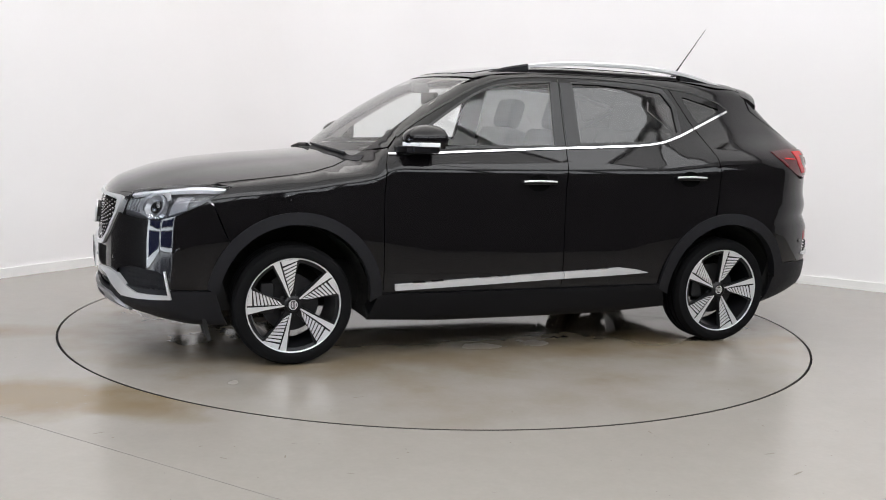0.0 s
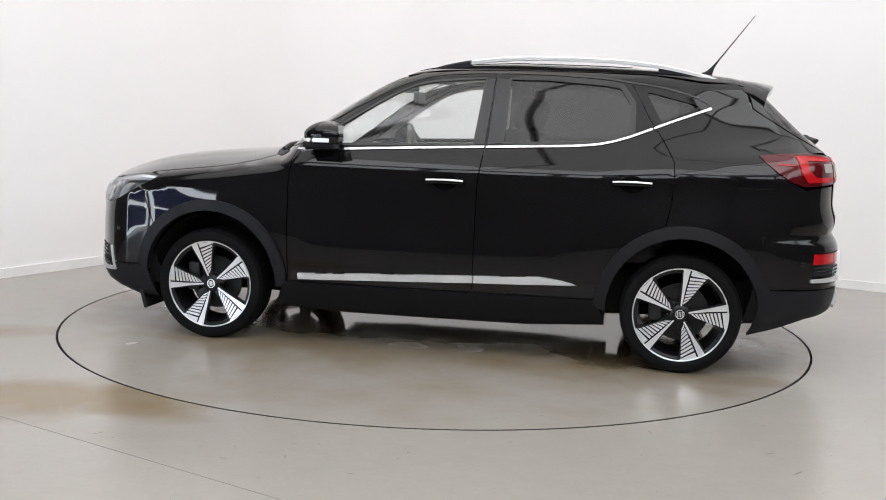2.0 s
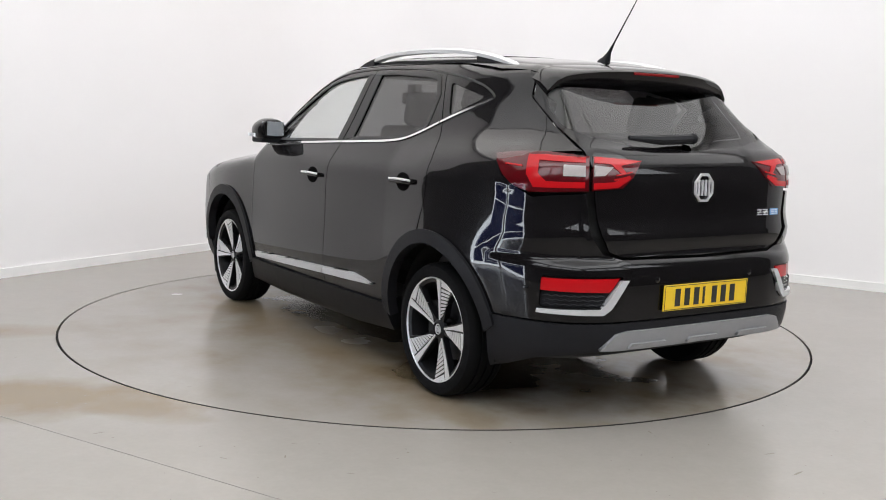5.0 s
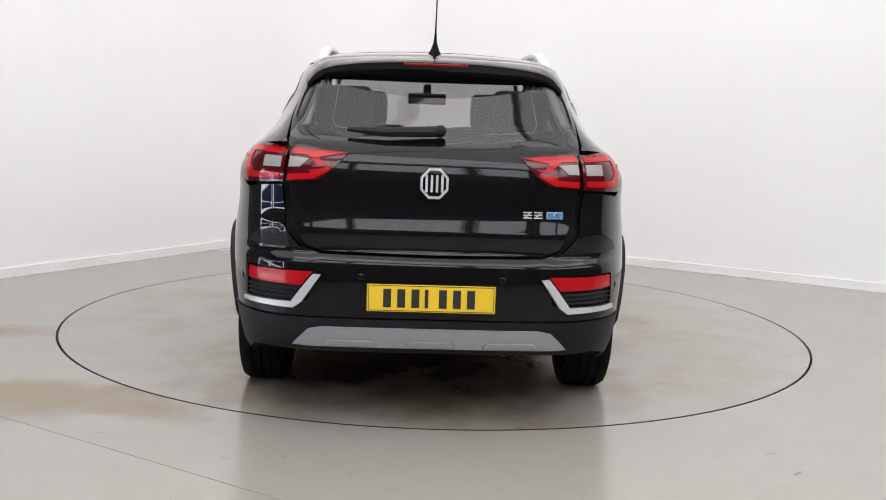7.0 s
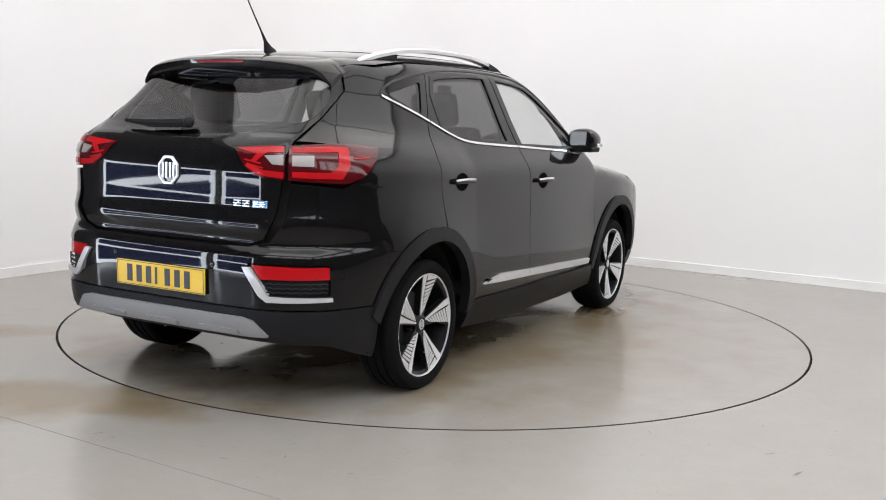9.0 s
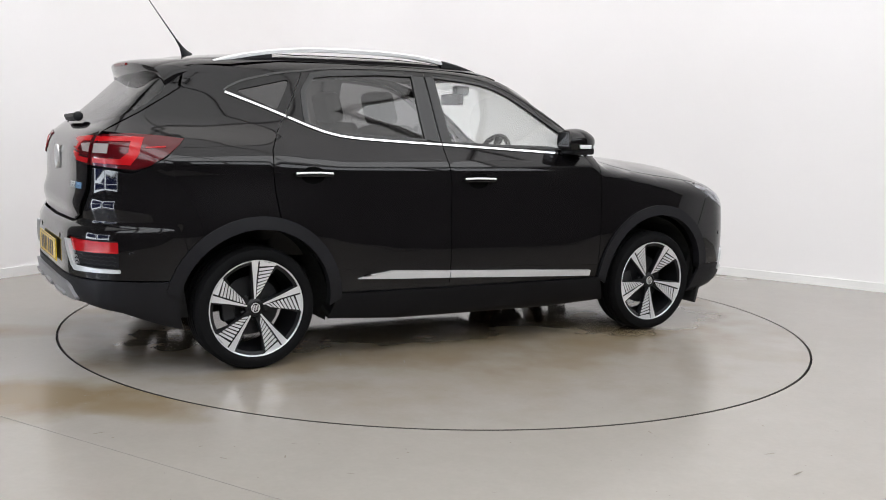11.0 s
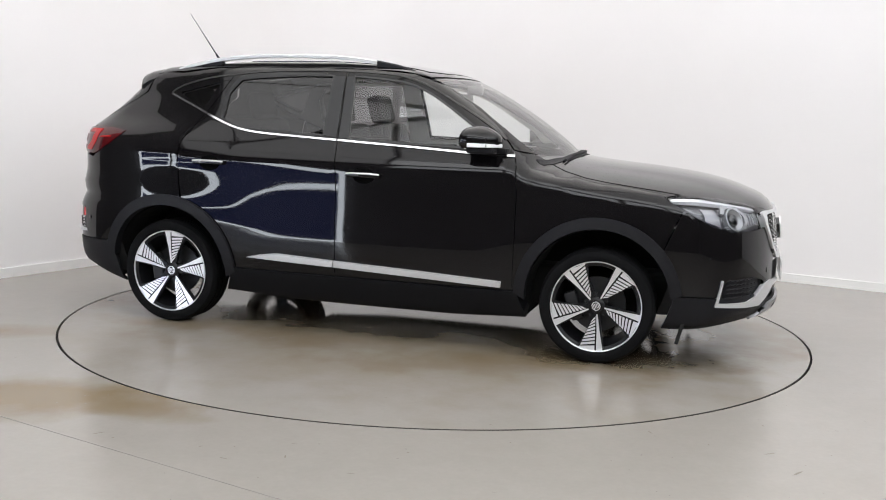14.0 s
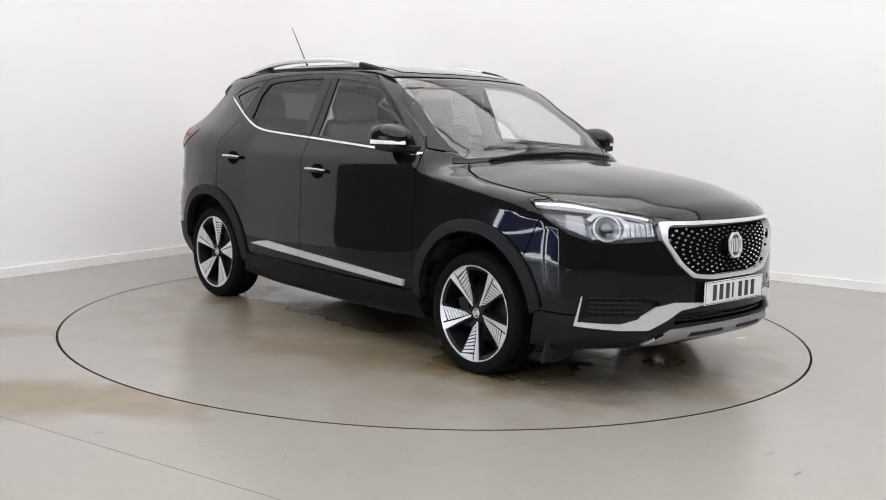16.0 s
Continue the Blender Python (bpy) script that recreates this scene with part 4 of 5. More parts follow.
def door_mirror(s):
    bm = bmesh.new()
    bmesh.ops.create_uvsphere(bm, u_segments=32, v_segments=20, radius=1)
    for v in bm.verts:
        x, y, z = v.co
        q = [math.copysign(abs(c) ** 0.8, c) for c in (x, y, z)]
        X, Y, Z = q[0] * 0.118, q[1] * 0.100, q[2] * 0.076
        out = Y * s / 0.100
        X = max(X, -0.075)
        Z *= 1 - 0.18 * max(0, out) ** 2 - 0.35 * max(0, X / 0.118) ** 1.5
        Z = max(Z, -0.045)
        X -= 0.035 * max(0, out) ** 2
        v.co = (X, Y, Z)
    m = mesh_object("door_mirror", bm, PAINT, car, "glossy black door mirror")
    m.location = (0.63, s * 0.878, 1.172)
    bm = bmesh.new()
    box(bm, (0.0, 0, 0), (0.006, 0.14, 0.085), bevel=0.002)
    g = part("mirror_glass", bm, MIRROR, m, "mirror glass")
    g.location = (-0.077, 0, 0.012)
    bm = bmesh.new()
    box(bm, (0, 0, 0), (0.15, 0.15, 0.04), bevel=0.016)
    b = part("mirror_base", bm, PLASTIC, m, "black plastic lower shell", smooth=True)
    b.location = (0.012, -s * 0.005, -0.052)
    bm = bmesh.new()
    box(bm, (0, 0, 0), (0.16, 0.10, 0.03), bevel=0.01)
    b = part("mirror_arm", bm, PLASTIC, m)
    b.location = (0.06, -s * 0.08, -0.055)
    bm = bmesh.new()
    box(bm, (0, 0, 0), (0.10, 0.012, 0.022), bevel=0.004)
    i = part("indicator", bm, LIGHT_GUIDE, m, "clear indicator lens")
    i.matrix_basis = pose(0.0, s * 0.093, -0.026, 0, 0, -s * 14)
    bm = bmesh.new()
    box(bm, (0, 0, 0), (0.012, 0.12, 0.020), bevel=0.004)
    i = part("indicator", bm, LIGHT_GUIDE, m, "clear indicator lens")
    i.matrix_basis = pose(0.088, s * 0.05, -0.026, 0, 0, s * 30)


def roof_rail(s):
    def sweep(x0, x1, mat, name, parent, lift, label, drop=0.0):
        bm = bmesh.new()
        rings = []
        for x in np.linspace(x0, x1, 16):
            roof = from_top(np.array([[x, s * 0.535]]))[0][2]
            u = (x + 0.65) / 0.79
            h = max(0.004, 0.054 * (1 - abs(u) ** 2.6))
            w = 0.020 + 0.006 * (1 - u * u)
            zt = roof + h - drop
            zb = roof + (max(-0.004, h - 0.024) if lift else -0.012)
            y = s * (0.535 - 0.02 * u * u)
            prof = [(-w, zb), (-w, zt - 0.008), (-w * 0.55, zt), (w * 0.55, zt), (w, zt - 0.008), (w, zb)]
            rings.append([bm.verts.new((x, y + p, z)) for p, z in prof])
        for a, b in zip(rings, rings[1:]):
            for k in range(6):
                bm.faces.new((a[k], a[(k + 1) % 6], b[(k + 1) % 6], b[k]))
        bm.faces.new(rings[0])
        bm.faces.new(rings[-1])
        return part(name, bm, mat, parent, label, smooth=False)
    rail = sweep(-0.095, -1.42, SATIN, "roof_rail", car, True, "silver roof rail with black feet")
    sweep(0.13, -0.10, PLASTIC, "rail_foot", rail, False, "black rail end")
    sweep(-1.115, -1.36, PLASTIC, "rail_foot", rail, False, "black rail end", 0.016)


# ---- front end
def stud_field():
    cz, spots = 0.71, []
    for ring in range(3, 13):
        n = 10 + ring * 4
        for k in range(n):
            a = 2 * math.pi * (k + 0.5 * (ring % 2)) / n
            spots.append((0.040 * ring * math.cos(a), cz + 0.017 * ring * math.sin(a) * 1.1, 0.0026 + 0.0005 * ring))
    q = np.array(spots)
    q = q[within(q, inset(GRILLE, 0.012))]
    P = nose(q[:, :2])
    N = normals(P)
    bm = bmesh.new()
    for p, n, sz in zip(P, N, q[:, 2]):
        n = Vector(n)
        xa = Vector((0, 0, 1)).cross(n).normalized()
        m = Matrix((xa, n.cross(xa), n)).transposed().to_4x4()
        m.translation = Vector(p) - n * 0.006
        vs = bmesh.ops.create_cone(bm, cap_ends=True, segments=4, radius1=sz * 1.5, radius2=sz * 0.5, depth=0.006)["verts"]
        bmesh.ops.scale(bm, vec=(1.15, 0.65, 1), verts=vs)
        bmesh.ops.transform(bm, matrix=m, verts=vs)
    return bm


def plate(project, u, v, off, mat, label, tilt=0):
    bm = bmesh.new()
    box(bm, (0, 0, 0), (0.52, 0.112, 0.006), bevel=0.002)
    p = mesh_object("number_plate", bm, mat, car, label, smooth=False)
    m = frame_at(project, u, v, off)
    p.matrix_basis = m
    x = -0.20
    for k in range(7):
        bm = bmesh.new()
        box(bm, (0, 0, 0), (0.032 if k != 3 else 0.014, 0.076, 0.001))
        b = part("plate_bar", bm, INK, p)
        w = 0.044 if k != 3 else 0.020
        b.location = (x + w / 2, 0, 0.004)
        x += w + (0.013 if k != 3 else 0.034)
    bm = bmesh.new()
    for a, b, c, d in ((0, 0.051, 0.508, 0.0025), (0, -0.051, 0.508, 0.0025), (0.253, 0, 0.0025, 0.10), (-0.253, 0, 0.0025, 0.10)):
        box(bm, (a, b, 0.0035), (c, d, 0.0012))
    part("plate_border", bm, INK, p)
    return p


def front_end():
    panel("grille", RECESS, car, GRILLE, nose, off=-0.02, depth=0, gap=-0.01, label="black grille with small bright studs")
    tagged(part("grille_studs", stud_field(), STUD, car, "small bright studs in rings"), kind="stuff")
    panel("grille_frame", SATIN, car, GRILLE_OUT, nose, [GRILLE], off=0.012, depth=0.035, gap=0, step=0.02, label="satin silver grille frame")
    bm = bmesh.new()
    badge(bm, 0.066, 0.008)
    b = placed(part("front_badge", bm, ALLOY, car, "chrome eight-sided badge"), frame_at(nose, 0, 0.715, 0.012))
    bm = bmesh.new()
    bmesh.ops.create_cone(bm, cap_ends=True, segments=8, radius1=0.064, radius2=0.064, depth=0.03, matrix=pose(0, 0, -0.014, 0, 0, 22.5))
    part("badge_back", bm, GLOSS_BLACK, b)
    plate(nose, 0, 0.498, 0.016, WHITE_PLATE, "white front number plate with dark bars")
    panel("lower_grille", GLOSS_BLACK, car, INTAKE, nose, off=-0.03, depth=0, gap=-0.01)
    bm = bmesh.new()
    for z in (0.37, 0.39, 0.41):
        P = nose(np.array([(u, z) for u in np.linspace(-0.34, 0.34, 16)]))
        tube(bm, [tuple(p) for p in P - normals(P) * 0.02], 0.005, 6)
    part("intake_slats", bm, PLASTIC, car)
    skid = [(-0.49, 0.262), (-0.37, 0.335), (-0.2, 0.342), (0.2, 0.342), (0.37, 0.335), (0.49, 0.262), (0.40, 0.268), (0.30, 0.288), (-0.30, 0.288), (-0.40, 0.268)]
    panel("skid_plate", SILVER_PAINT, car, skid, nose, off=0.016, depth=0.02, gap=0, step=0.02, label="silver painted front skid plate")
    panel("skid_inset", PLASTIC, car, [(-0.28, 0.302), (-0.05, 0.306), (-0.06, 0.318), (-0.27, 0.316)], nose, off=0.018, depth=0.004, gap=0, step=0.02)
    panel("skid_inset", PLASTIC, car, [(0.28, 0.302), (0.05, 0.306), (0.06, 0.318), (0.27, 0.316)], nose, off=0.018, depth=0.004, gap=0, step=0.02)
    for s in (1, -1):
        def m_(pts):
            return [(s * a, b) for a, b in pts]
        panel("fog_insert", PLASTIC, car, m_(FOG_F), nose, off=-0.02, depth=0, gap=-0.012, label="black honeycomb insert")
        bm = bmesh.new()
        for k in range(5):
            for u0, u1 in ((0.52, 0.73),):
                z = 0.395 + k * 0.022
                pts = nose(np.array([(s * (u0 + (u1 - u0) * j / 14), z + 0.008 * (j % 2)) for j in range(15)]))
                tube(bm, [tuple(p) for p in pts], 0.003, 4)
        o = part("fog_mesh", bm, PLASTIC, car)
        trim = [(0.757, 0.492), (0.763, 0.492), (0.785, 0.353), (0.60, 0.338), (0.48, 0.337), (0.40, 0.380), (0.33, 0.425), (0.20, 0.442), (0.20, 0.452), (0.36, 0.462), (0.44, 0.446), (0.53, 0.388), (0.60, 0.366), (0.772, 0.371)]
        panel("fog_trim", SATIN, car, m_(trim), nose, off=0.012, depth=0.025, gap=0, step=0.02, label="satin silver fog lamp trim")
        lamp = panel("headlamp", LAMP_DARK, car, m_(LAMP_F), nose, off=-0.045, depth=0, gap=-0.012, label="clear headlamp with silver light guide")
        cover = panel("lamp_cover", LENS, lamp, m_(LAMP_F), nose, off=0.001, depth=0.04, gap=0.002, label="clear lens")
        panel("light_guide", LIGHT_GUIDE, lamp, m_(polyband(spline([(0.985, 0.906), (0.88, 0.908), (0.75, 0.900), (0.60, 0.882), (0.475, 0.858)], 4), 0.010, 0.022)), nose, off=-0.010, depth=0.02, gap=0, step=0.02, label="bright light guide")
        panel("reflector", LAMP_MID, lamp, m_([(0.45, 0.775), (0.455, 0.838), (0.57, 0.86), (0.585, 0.765)]), nose, off=-0.03, depth=0.01, gap=0.003, step=0.02, label="silver reflector")
        panel("reflector", LAMP_MID, lamp, m_([(0.75, 0.765), (0.76, 0.88), (0.84, 0.885), (0.845, 0.80)]), nose, off=-0.03, depth=0.01, gap=0.003, step=0.02, label="silver reflector")
        for j in range(5):
            panel("reflector_fin", LAMP_GREY, lamp, m_(polyband([(0.462 + 0.024 * j, 0.775), (0.462 + 0.024 * j, 0.842)], 0.006)), nose, off=-0.022, depth=0.008, gap=0, step=0.02)
        surround = [(0.665 + 0.098 * math.cos(a), 0.814 + 0.076 * math.sin(a)) for a in np.linspace(0.5, 5.6, 26)]
        surround += [(0.665 + 0.074 * math.cos(a), 0.814 + 0.060 * math.sin(a)) for a in np.linspace(5.6, 0.5, 26)]
        surround = [(min(a, 0.80), min(max(b, 0.757), 0.888)) for a, b in surround]
        panel("lamp_surround", LAMP_GREY, lamp, m_(surround), nose, off=-0.016, depth=0.02, gap=0, step=0.02, label="pale curved light surround")
        mm = frame_at(nose, s * 0.665, 0.812, -0.03)
        bm = bmesh.new()
        lathe(bm, [(0.064, -0.02), (0.066, 0.012), (0.058, 0.014), (0.05, 0.0), (0.036, -0.01), (0.034, -0.02)], 32, "Z")
        placed(part("lamp_ring", bm, LAMP_GREY, lamp, "silver lamp ring", smooth=True), mm)
        bm = bmesh.new()
        bmesh.ops.create_uvsphere(bm, u_segments=20, v_segments=10, radius=0.035)
        bmesh.ops.scale(bm, vec=(1, 1, 0.5), verts=bm.verts)
        placed(part("projector_lens", bm, GLOSS_BLACK, lamp, "dark projector lens", smooth=True), mm)


# ---- rear end
def rear_end():
    for s in (1, -1):
        def m_(pts):
            return [(s * a, b) for a, b in pts]
        lamp = panel("tail_lamp", DARK_RED, car, m_(LAMP_R_OUT), tail, off=0.004, depth=0.03, gap=0.003, step=0.025, label="red tail lamp with clear reverse light")
        cframe = [(0.65, 1.146), (0.80, 1.150), (0.885, 1.146), (0.885, 1.07), (0.85, 1.018), (0.65, 1.022), (0.65, 1.046), (0.80, 1.044), (0.835, 1.075), (0.835, 1.126), (0.65, 1.122)]
        panel("light_band", RED, lamp, m_(cframe), tail, off=0.007, depth=0.005, gap=0, step=0.02, label="bright red light band")
        panel("reverse_light", WHITE_LENS, lamp, m_([(0.65, 1.068), (0.735, 1.068), (0.735, 1.112), (0.65, 1.110)]), tail, off=0.008, depth=0.005, gap=0, step=0.02, label="clear reverse light")
        panel("lamp_stripe", RED, lamp, m_(polyband([(0.905, 1.10), (0.99, 1.105)], 0.006)), tail, off=0.007, depth=0.004, gap=0, step=0.02)
        lamp = panel("tail_lamp", DARK_RED, car, m_(LAMP_R_IN), tail, off=0.004, depth=0.03, gap=0.003, step=0.025, label="red tail lamp with clear reverse light")
        panel("light_band", RED, lamp, m_([(0.395, 1.130), (0.615, 1.146), (0.615, 1.122), (0.545, 1.118), (0.49, 1.075), (0.475, 1.085), (0.50, 1.112)]), tail, off=0.007, depth=0.005, gap=0, step=0.02, label="bright red light band")
        panel("light_band", RED, lamp, m_([(0.615, 1.042), (0.615, 1.018), (0.51, 1.026), (0.45, 1.062), (0.46, 1.075), (0.53, 1.048)]), tail, off=0.007, depth=0.005, gap=0, step=0.02, label="bright red light band")
        panel("reverse_light", WHITE_LENS, lamp, m_([(0.615, 1.07), (0.615, 1.112), (0.535, 1.106), (0.57, 1.072)]), tail, off=0.008, depth=0.005, gap=0, step=0.02, label="clear reverse light")
        for j in range(3):
            panel("lamp_stripe", RED, lamp, m_(polyband([(0.445 + 0.012 * j, 1.088 - 0.018 * j), (0.52 + 0.01 * j, 1.074 - 0.018 * j)], 0.006)), tail, off=0.007, depth=0.004, gap=0, step=0.02)
        panel("fog_insert", PLASTIC, car, m_(FOG_R), tail, off=-0.02, depth=0, gap=-0.012, label="black honeycomb insert")
        panel("fog_reflector", RED, car, m_([(0.487, 0.655), (0.80, 0.652), (0.805, 0.600), (0.528, 0.597)]), tail, off=-0.004, depth=0.015, gap=0, step=0.025, label="red rear reflector")
        bm = bmesh.new()
        for k in range(3):
            z = 0.542 + k * 0.018
            pts = tail(np.array([(s * (0.55 + 0.24 * j / 14), z + 0.007 * (j % 2)) for j in range(15)]))
            tube(bm, [tuple(p) for p in pts], 0.003, 4)
        part("fog_mesh", bm, PLASTIC, car)
        trim = [(0.452, 0.645), (0.482, 0.645), (0.527, 0.583), (0.565, 0.528), (0.81, 0.524), (0.812, 0.508), (0.557, 0.504), (0.525, 0.528)]
        panel("fog_trim", SATIN, car, m_(trim), tail, off=0.012, depth=0.03, gap=0, step=0.02, label="satin silver rear trim")
    skid = [(-0.565, 0.358), (-0.50, 0.422), (-0.45, 0.433), (0.45, 0.433), (0.50, 0.422), (0.565, 0.358), (0.5, 0.356), (-0.5, 0.356)]
    sk = panel("rear_skid_plate", SILVER_PAINT, car, skid, tail, off=0.02, depth=0.03, gap=0, step=0.025, label="silver painted rear skid plate")
    for u in (-0.34, 0.0, 0.34):
        panel("skid_rib", SILVER_PAINT, sk, [(u - 0.11, 0.366), (u - 0.092, 0.385), (u + 0.092, 0.385), (u + 0.11, 0.366)], tail, off=0.032, depth=0.012, gap=0, step=0.02)
    plate(tail, 0, 0.56, 0.012, YELLOW, "yellow rear number plate with dark bars")
    bm = bmesh.new()
    badge(bm, 0.066, 0.008)
    placed(part("rear_badge", bm, ALLOY, car, "chrome eight-sided badge"), frame_at(tail, 0, 1.022, 0.002))
    for u, w, m, nm in ((-0.405, 0.085, ALLOY, "model_badge"), (-0.495, 0.07, BLUE_BADGE, "model_badge")):
        mm = frame_at(from_rear, u, 0.905, 0.003)
        bm = bmesh.new()
        if m is ALLOY:
            for dx in (-0.022, 0.022):
                for dz in (0.011, 0.0, -0.011):
                    box(bm, (dx, dz, 0), (0.036, 0.005, 0.003))
                box(bm, (dx, 0.0, 0), (0.005, 0.022, 0.003), pose(0, 0, 0, 0, 0, -50))
        else:
            box(bm, (0, 0, 0), (0.070, 0.030, 0.004), bevel=0.0015)
        b = placed(part(nm, bm, m, car, "chrome model badge" if m is ALLOY else "pale blue model badge"), mm)
        if m is BLUE_BADGE:
            bm = bmesh.new()
            for dx in (-0.018, 0.012):
                for dz in (0.008, 0.0, -0.008):
                    box(bm, (dx, dz, 0.003), (0.022, 0.003, 0.002))
            part("badge_bars", bm, CHROME, b)
    # spoiler
    bm = bmesh.new()
    ys = np.linspace(-0.56, 0.56, 29)
    rows = []
    for y in ys:
        e = abs(y) / 0.56
        x0, x1 = -1.56, -1.765 + 0.09 * e ** 2.5
        za = from_top(np.array([[x0, y]]))[0][2]
        drop = 0.022 * e ** 3
        q = 1 - 0.85 * e ** 2.5
        zt = za - 0.028 - drop
        r = [(x0, za + 0.001), ((x0 + x1) / 2, za - 0.007 - drop * 0.4), (x1 + 0.012, zt + 0.006), (x1, zt - 0.004), (x1 + 0.004, zt - 0.018), (x1 + 0.004 + 0.012 * q, zt - 0.018 - 0.037 * q), (x1 + 0.02 + 0.035 * q, zt - 0.024 - 0.064 * q)]
        rows.append([bm.verts.new((x, y, z)) for x, z in r])
    for a, b in zip(rows, rows[1:]):
        for k in range(6):
            bm.faces.new((a[k], a[k + 1], b[k + 1], b[k]))
    bm.faces.new(rows[0])
    bm.faces.new(rows[-1])
    sp = part("roof_spoiler", bm, PAINT, car, "glossy black roof spoiler", smooth=True)
    bm = bmesh.new()
    box(bm, (-1.756, 0, from_top(np.array([[-1.56, 0.0]]))[0][2] - 0.041), (0.022, 0.28, 0.012), bevel=0.004)
    part("brake_light", bm, BRAKE_RED, sp, "red high brake light")
    # rear wiper
    bm = bmesh.new()
    pts = [frame_at(from_rear, y, z, 0.03).translation for y, z in ((-0.02, 1.208), (0.06, 1.203), (0.2, 1.198), (0.36, 1.206))]
    tube(bm, pts, [0.022, 0.022, 0.020, 0.009], 8)
    w = part("rear_wiper", bm, PLASTIC, car, "black rear wiper", smooth=True)
    bm = bmesh.new()
    bmesh.ops.create_uvsphere(bm, u_segments=14, v_segments=8, radius=0.026)
    o = part("wiper_pivot", bm, PLASTIC, w, smooth=True)
    o.location = pts[0]
    # heating lines on the rear glass
    for y in (0.43, -0.43):
        panel("heater_line", SILVER_PAINT, car, polyband([(y * 0.95, 1.24), (y, 1.27), (y * 0.97, 1.41)], 0.004), from_rear, off=-0.006, depth=0, gap=0, step=0.03)
    for s in (1, -1):
        panel("heater_line", SILVER_PAINT, car, polyband([(s * 0.41, 1.24), (s * 0.2, 1.225)], 0.004), from_rear, off=-0.006, depth=0, gap=0, step=0.03)


# ---- roof, aerial, wipers
def top_details():
    roof = [(0.285, 0.0), (0.262, 0.3), (0.20, 0.46), (-0.2, 0.47), (-0.95, 0.47), (-0.98, 0.40), (-0.98, 0.0)]
    roof = roof + [(x, -y) for x, y in roof[::-1][1:-1]]
    panel("roof_glass", GLOSS_BLACK, car, roof, from_top, off=0.003, depth=0.004, label="dark glass roof panel")
    bm = bmesh.new()
    z0 = from_top(np.array([[-1.43, 0.0]]))[0][2]
    tube(bm, [(-1.40, 0, z0 - 0.005), (-1.42, 0, z0 + 0.02), (-1.437, 0, z0 + 0.05), (-1.465, 0, z0 + 0.09)], [0.034, 0.020, 0.009, 0.005], 12)
    a = part("aerial", bm, PLASTIC, car, "black roof aerial", smooth=True)
    bm = bmesh.new()
    tube(bm, [(-1.46, 0, z0 + 0.083), (-1.655, 0, 1.925)], [0.0042, 0.0018], 8)
    part("aerial_rod", bm, PLASTIC, a, smooth=True)
    half = [(1.075, 0.0), (1.045, 0.42), (0.985, 0.63), (0.93, 0.70)]
    back = [(0.90, 0.68), (0.95, 0.59), (1.005, 0.40), (1.035, 0.0)]
    out = half + back + [(x, -y) for x, y in back[::-1][1:]] + [(x, -y) for x, y in half[::-1][:-1]]
    panel("cowl", PLASTIC, car, out, from_top, off=0.003, depth=0.01, gap=0, label="black plastic scuttle below the windscreen")
    for line in ([(1.03, -0.52), (1.035, -0.30), (1.05, 0.02)], [(1.03, 0.02), (1.02, 0.30), (0.97, 0.56)]):
        bm = bmesh.new()
        P = [from_top(np.array([[x, y]]))[0] for x, y in line]
        pts = [Vector(p) + Vector((0.008, 0, 0.014)) for p in P]
        tube(bm, pts, [0.005, 0.008, 0.010], 8)
        w = part("wiper", bm, PLASTIC, car, "black windscreen wiper", smooth=True)
        bm = bmesh.new()
        tube(bm, [p + Vector((-0.012, 0, -0.008)) for p in pts], 0.006, 6)
        part("wiper_blade", bm, RUBBER, w)
    # dark border of the windscreen
    for s in (1, -1):
        panel("windscreen_band", INK, car, polyband([(0.905, s * 0.665), (0.75, s * 0.64), (0.5, s * 0.598), (0.28, s * 0.556)], 0.024), from_top, off=-0.007, depth=0, gap=0)
    panel("windscreen_band", INK, car, polyband([(0.27, 0.556), (0.335, 0.3), (0.36, 0.0), (0.335, -0.3), (0.27, -0.556)], 0.016), from_top, off=-0.007, depth=0, gap=0)


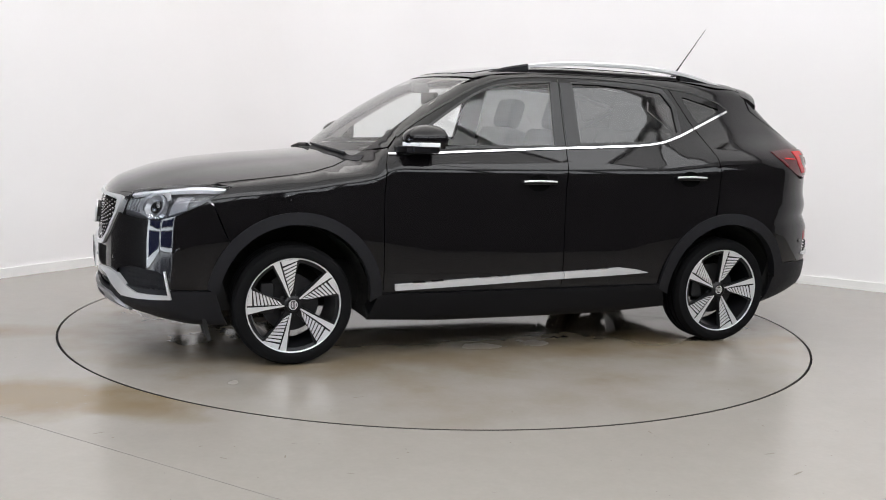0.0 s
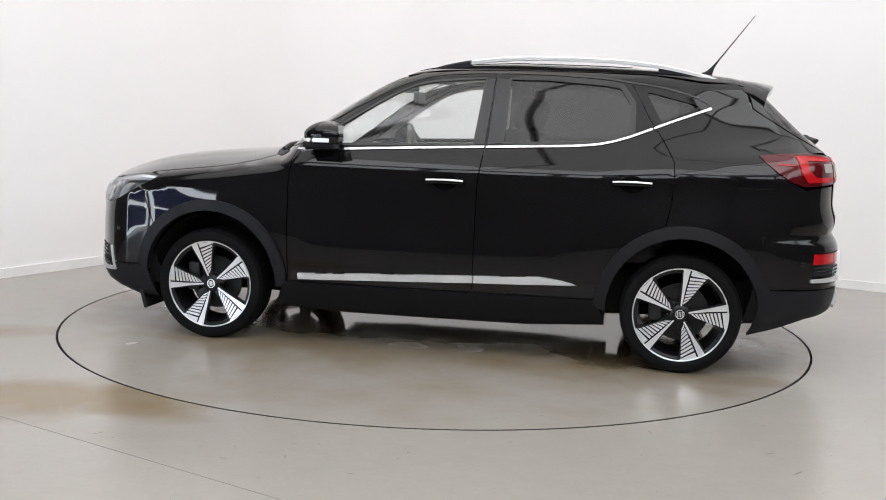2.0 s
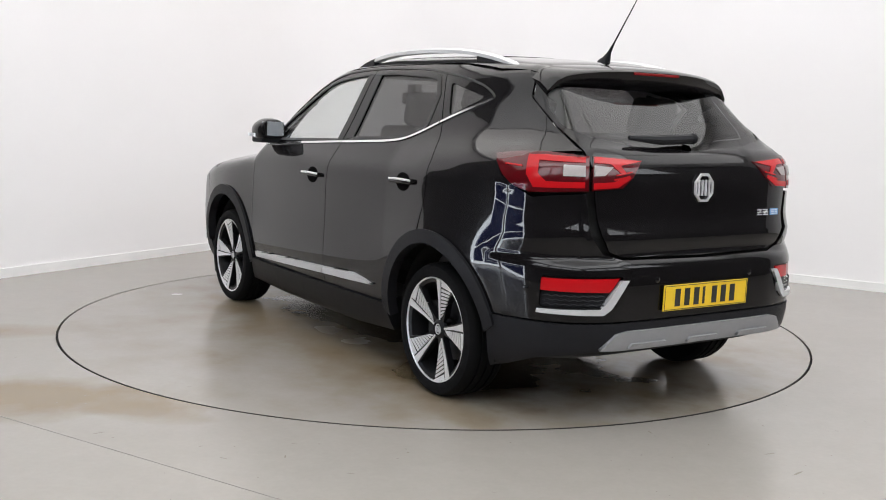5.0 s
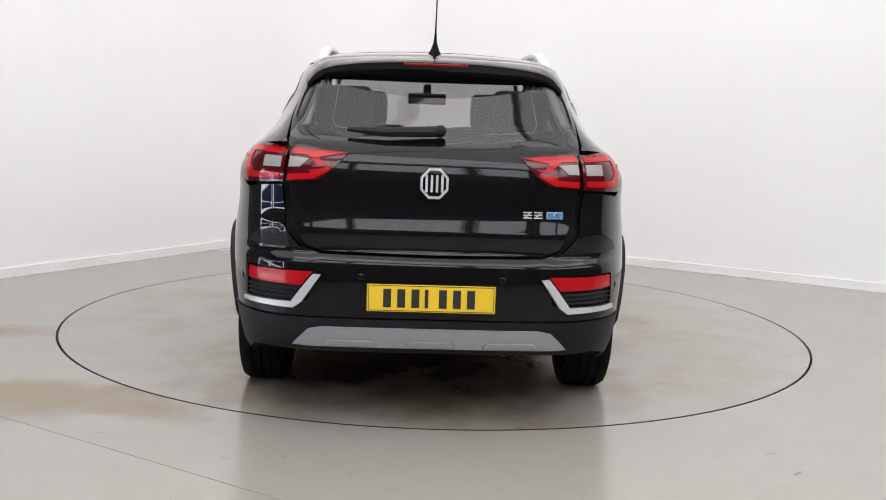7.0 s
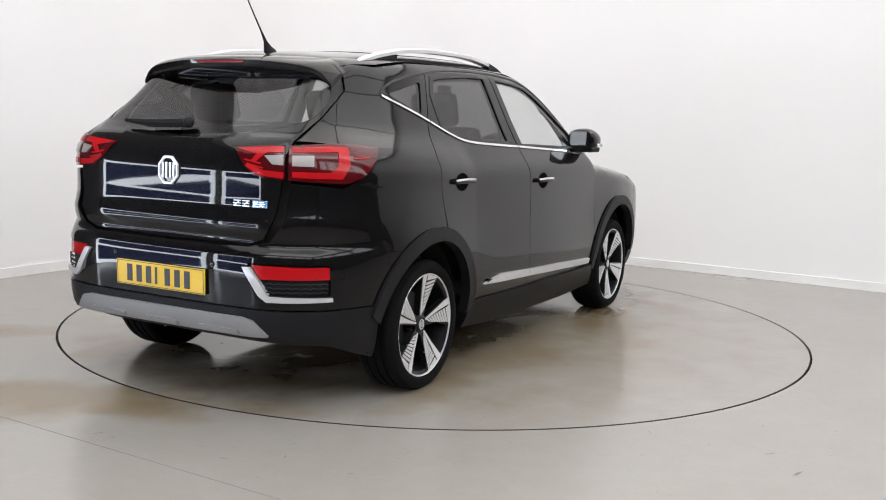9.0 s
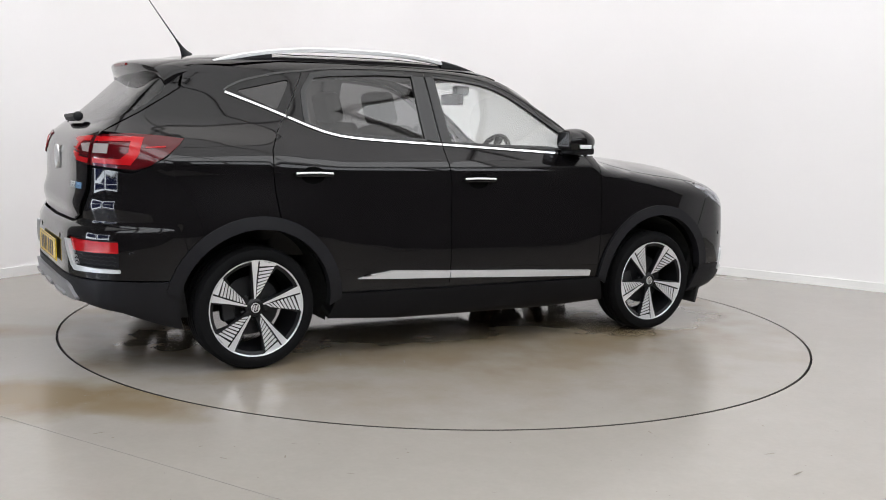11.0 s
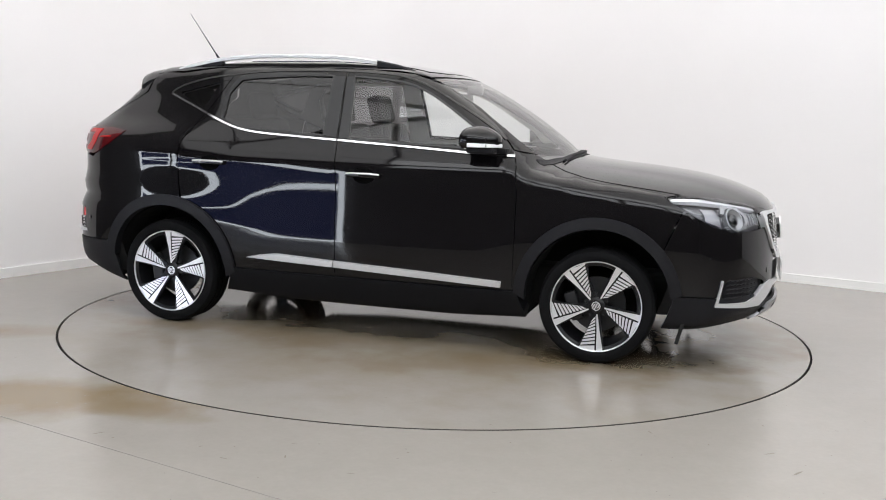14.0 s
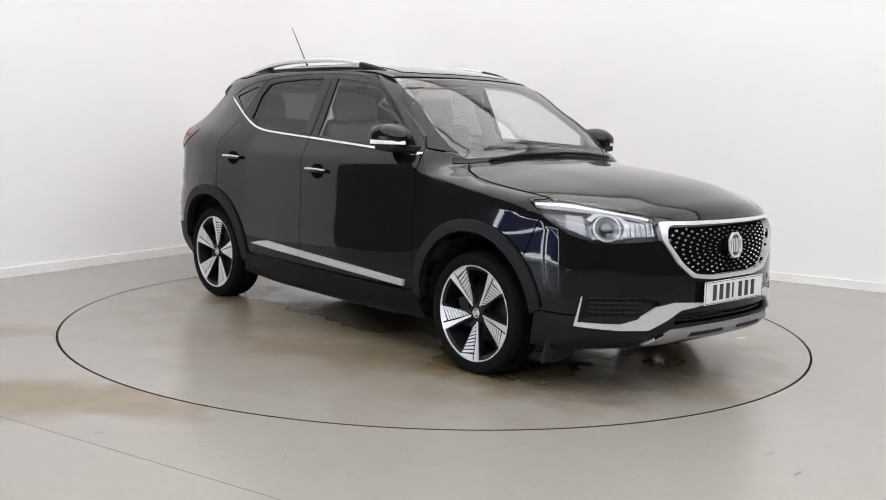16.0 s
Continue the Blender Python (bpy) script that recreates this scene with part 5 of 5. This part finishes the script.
# ---- cabin
def cabin():
    def seat(x, y, w, rear=False):
        bm = bmesh.new()
        box(bm, (x + 0.22, y, 0.62), (0.52, w, 0.17), bevel=0.05)
        st = part("seat", bm, SEAT, car, "dark fabric seat", smooth=True)
        bm = bmesh.new()
        box(bm, (0, 0, 0.32), (0.15, w, 0.62), bevel=0.05)
        b = part("seat_back", bm, SEAT, st, smooth=True)
        b.matrix_basis = pose(x, y, 0.62, 0, -16, 0)
        for dy in ((0,) if not rear else (-0.42, 0.42)):
            bm = bmesh.new()
            box(bm, (0, dy, 0.735), (0.10, 0.27, 0.19), bevel=0.045)
            for q in (-0.07, 0.07):
                box(bm, (0, dy + q, 0.63), (0.014, 0.014, 0.08))
            h = part("headrest", bm, SEAT, st, smooth=True)
            h.matrix_basis = pose(x, y, 0.62, 0, -16, 0)
    seat(-0.20, 0.37, 0.50)
    seat(-0.20, -0.37, 0.50)
    seat(-1.12, 0.0, 1.30, True)
    bm = bmesh.new()
    box(bm, (0.73, 0, 0.93), (0.46, 1.42, 0.24), bevel=0.07)
    box(bm, (0.52, -0.37, 1.03), (0.16, 0.36, 0.10), bevel=0.03)
    part("dashboard", bm, TRIM_DARK, car, "dark dashboard", smooth=True)
    bm = bmesh.new()
    n, k2 = 32, 8
    rows = [[bm.verts.new(((0.18 + 0.016 * math.cos(b)) * math.cos(a), (0.18 + 0.016 * math.cos(b)) * math.sin(a), 0.016 * math.sin(b))) for b in np.linspace(0, 2 * math.pi, k2, endpoint=False)] for a in np.linspace(0, 2 * math.pi, n, endpoint=False)]
    for i in range(n):
        for j in range(k2):
            bm.faces.new((rows[i][j], rows[(i + 1) % n][j], rows[(i + 1) % n][(j + 1) % k2], rows[i][(j + 1) % k2]))
    box(bm, (0, 0, 0.0), (0.34, 0.05, 0.03), bevel=0.01)
    box(bm, (-0.07, 0, 0.0), (0.17, 0.05, 0.03), bevel=0.01)
    box(bm, (0, 0, 0.01), (0.12, 0.14, 0.05), bevel=0.02)
    w = part("steering_wheel", bm, TRIM_DARK, car, "dark steering wheel", smooth=True)
    w.matrix_basis = pose(0.36, -0.37, 1.02, 0, -66, 0)
    bm = bmesh.new()
    box(bm, (0.30, 0, 1.40), (0.03, 0.24, 0.07), bevel=0.012)
    box(bm, (0.36, 0, 1.46), (0.10, 0.05, 0.06), bevel=0.012)
    part("interior_mirror", bm, TRIM_DARK, car, "dark interior mirror", smooth=True)
    head = [(0.16, 0.50), (-1.45, 0.50), (-1.55, 0.40), (-1.58, 0), (-1.55, -0.40), (-1.45, -0.50), (0.16, -0.50), (0.22, 0)]
    panel("headliner", TRIM_GREY, car, head, from_top, off=-0.045, depth=0, gap=0, label="pale grey fabric roof lining")
    for s in (1, -1):
        green = [(0.80, 1.12), (0.72, 1.18)] + [(x, z - 0.008) for x, z in DOOR_TOP + REAR_TOP[1:]] + [(-1.29, 1.43), (-1.38, 1.38), (-1.15, 1.25), (-0.9, 1.15), (-0.3, 1.11)]
        panel("pillar_trim", TRIM_GREY, car, green, from_side(s), [inset(dense(list(g), 0.04), -0.004) for g in (GLASS_F, GLASS_R, GLASS_Q)], off=-0.03, depth=0, gap=0, label="pale grey pillar lining")
    bm = bmesh.new()
    box(bm, (-1.55, 0, 0.95), (0.62, 1.16, 0.03), bevel=0.01)
    part("parcel_shelf", bm, TRIM_DARK, car)


hull()
backing()
wheels()
for side_sign in (1, -1):
    trim_side(side_sign)
    door_mirror(side_sign)
    roof_rail(side_sign)
front_end()
rear_end()
top_details()
cabin()


def motions():
    """The turntable and the car turn together at an even speed."""
    rows_table, rows_car = [], []
    for k in range(33):
        t = k / 2
        angle = 200.384 - 15.5035 * math.floor(t * 25 + 1e-6) / 25
        a = radians(angle)
        ox, oy = -0.1755, 0.0960
        rows_table.append((t, pose(0, 0, 0, 0, 0, angle)))
        rows_car.append((t, pose(ox * math.cos(a) - oy * math.sin(a), ox * math.sin(a) + oy * math.cos(a), 0, 0, 0, angle)))
    walk(turntable, rows_table)
    walk(car, rows_car)


motions()
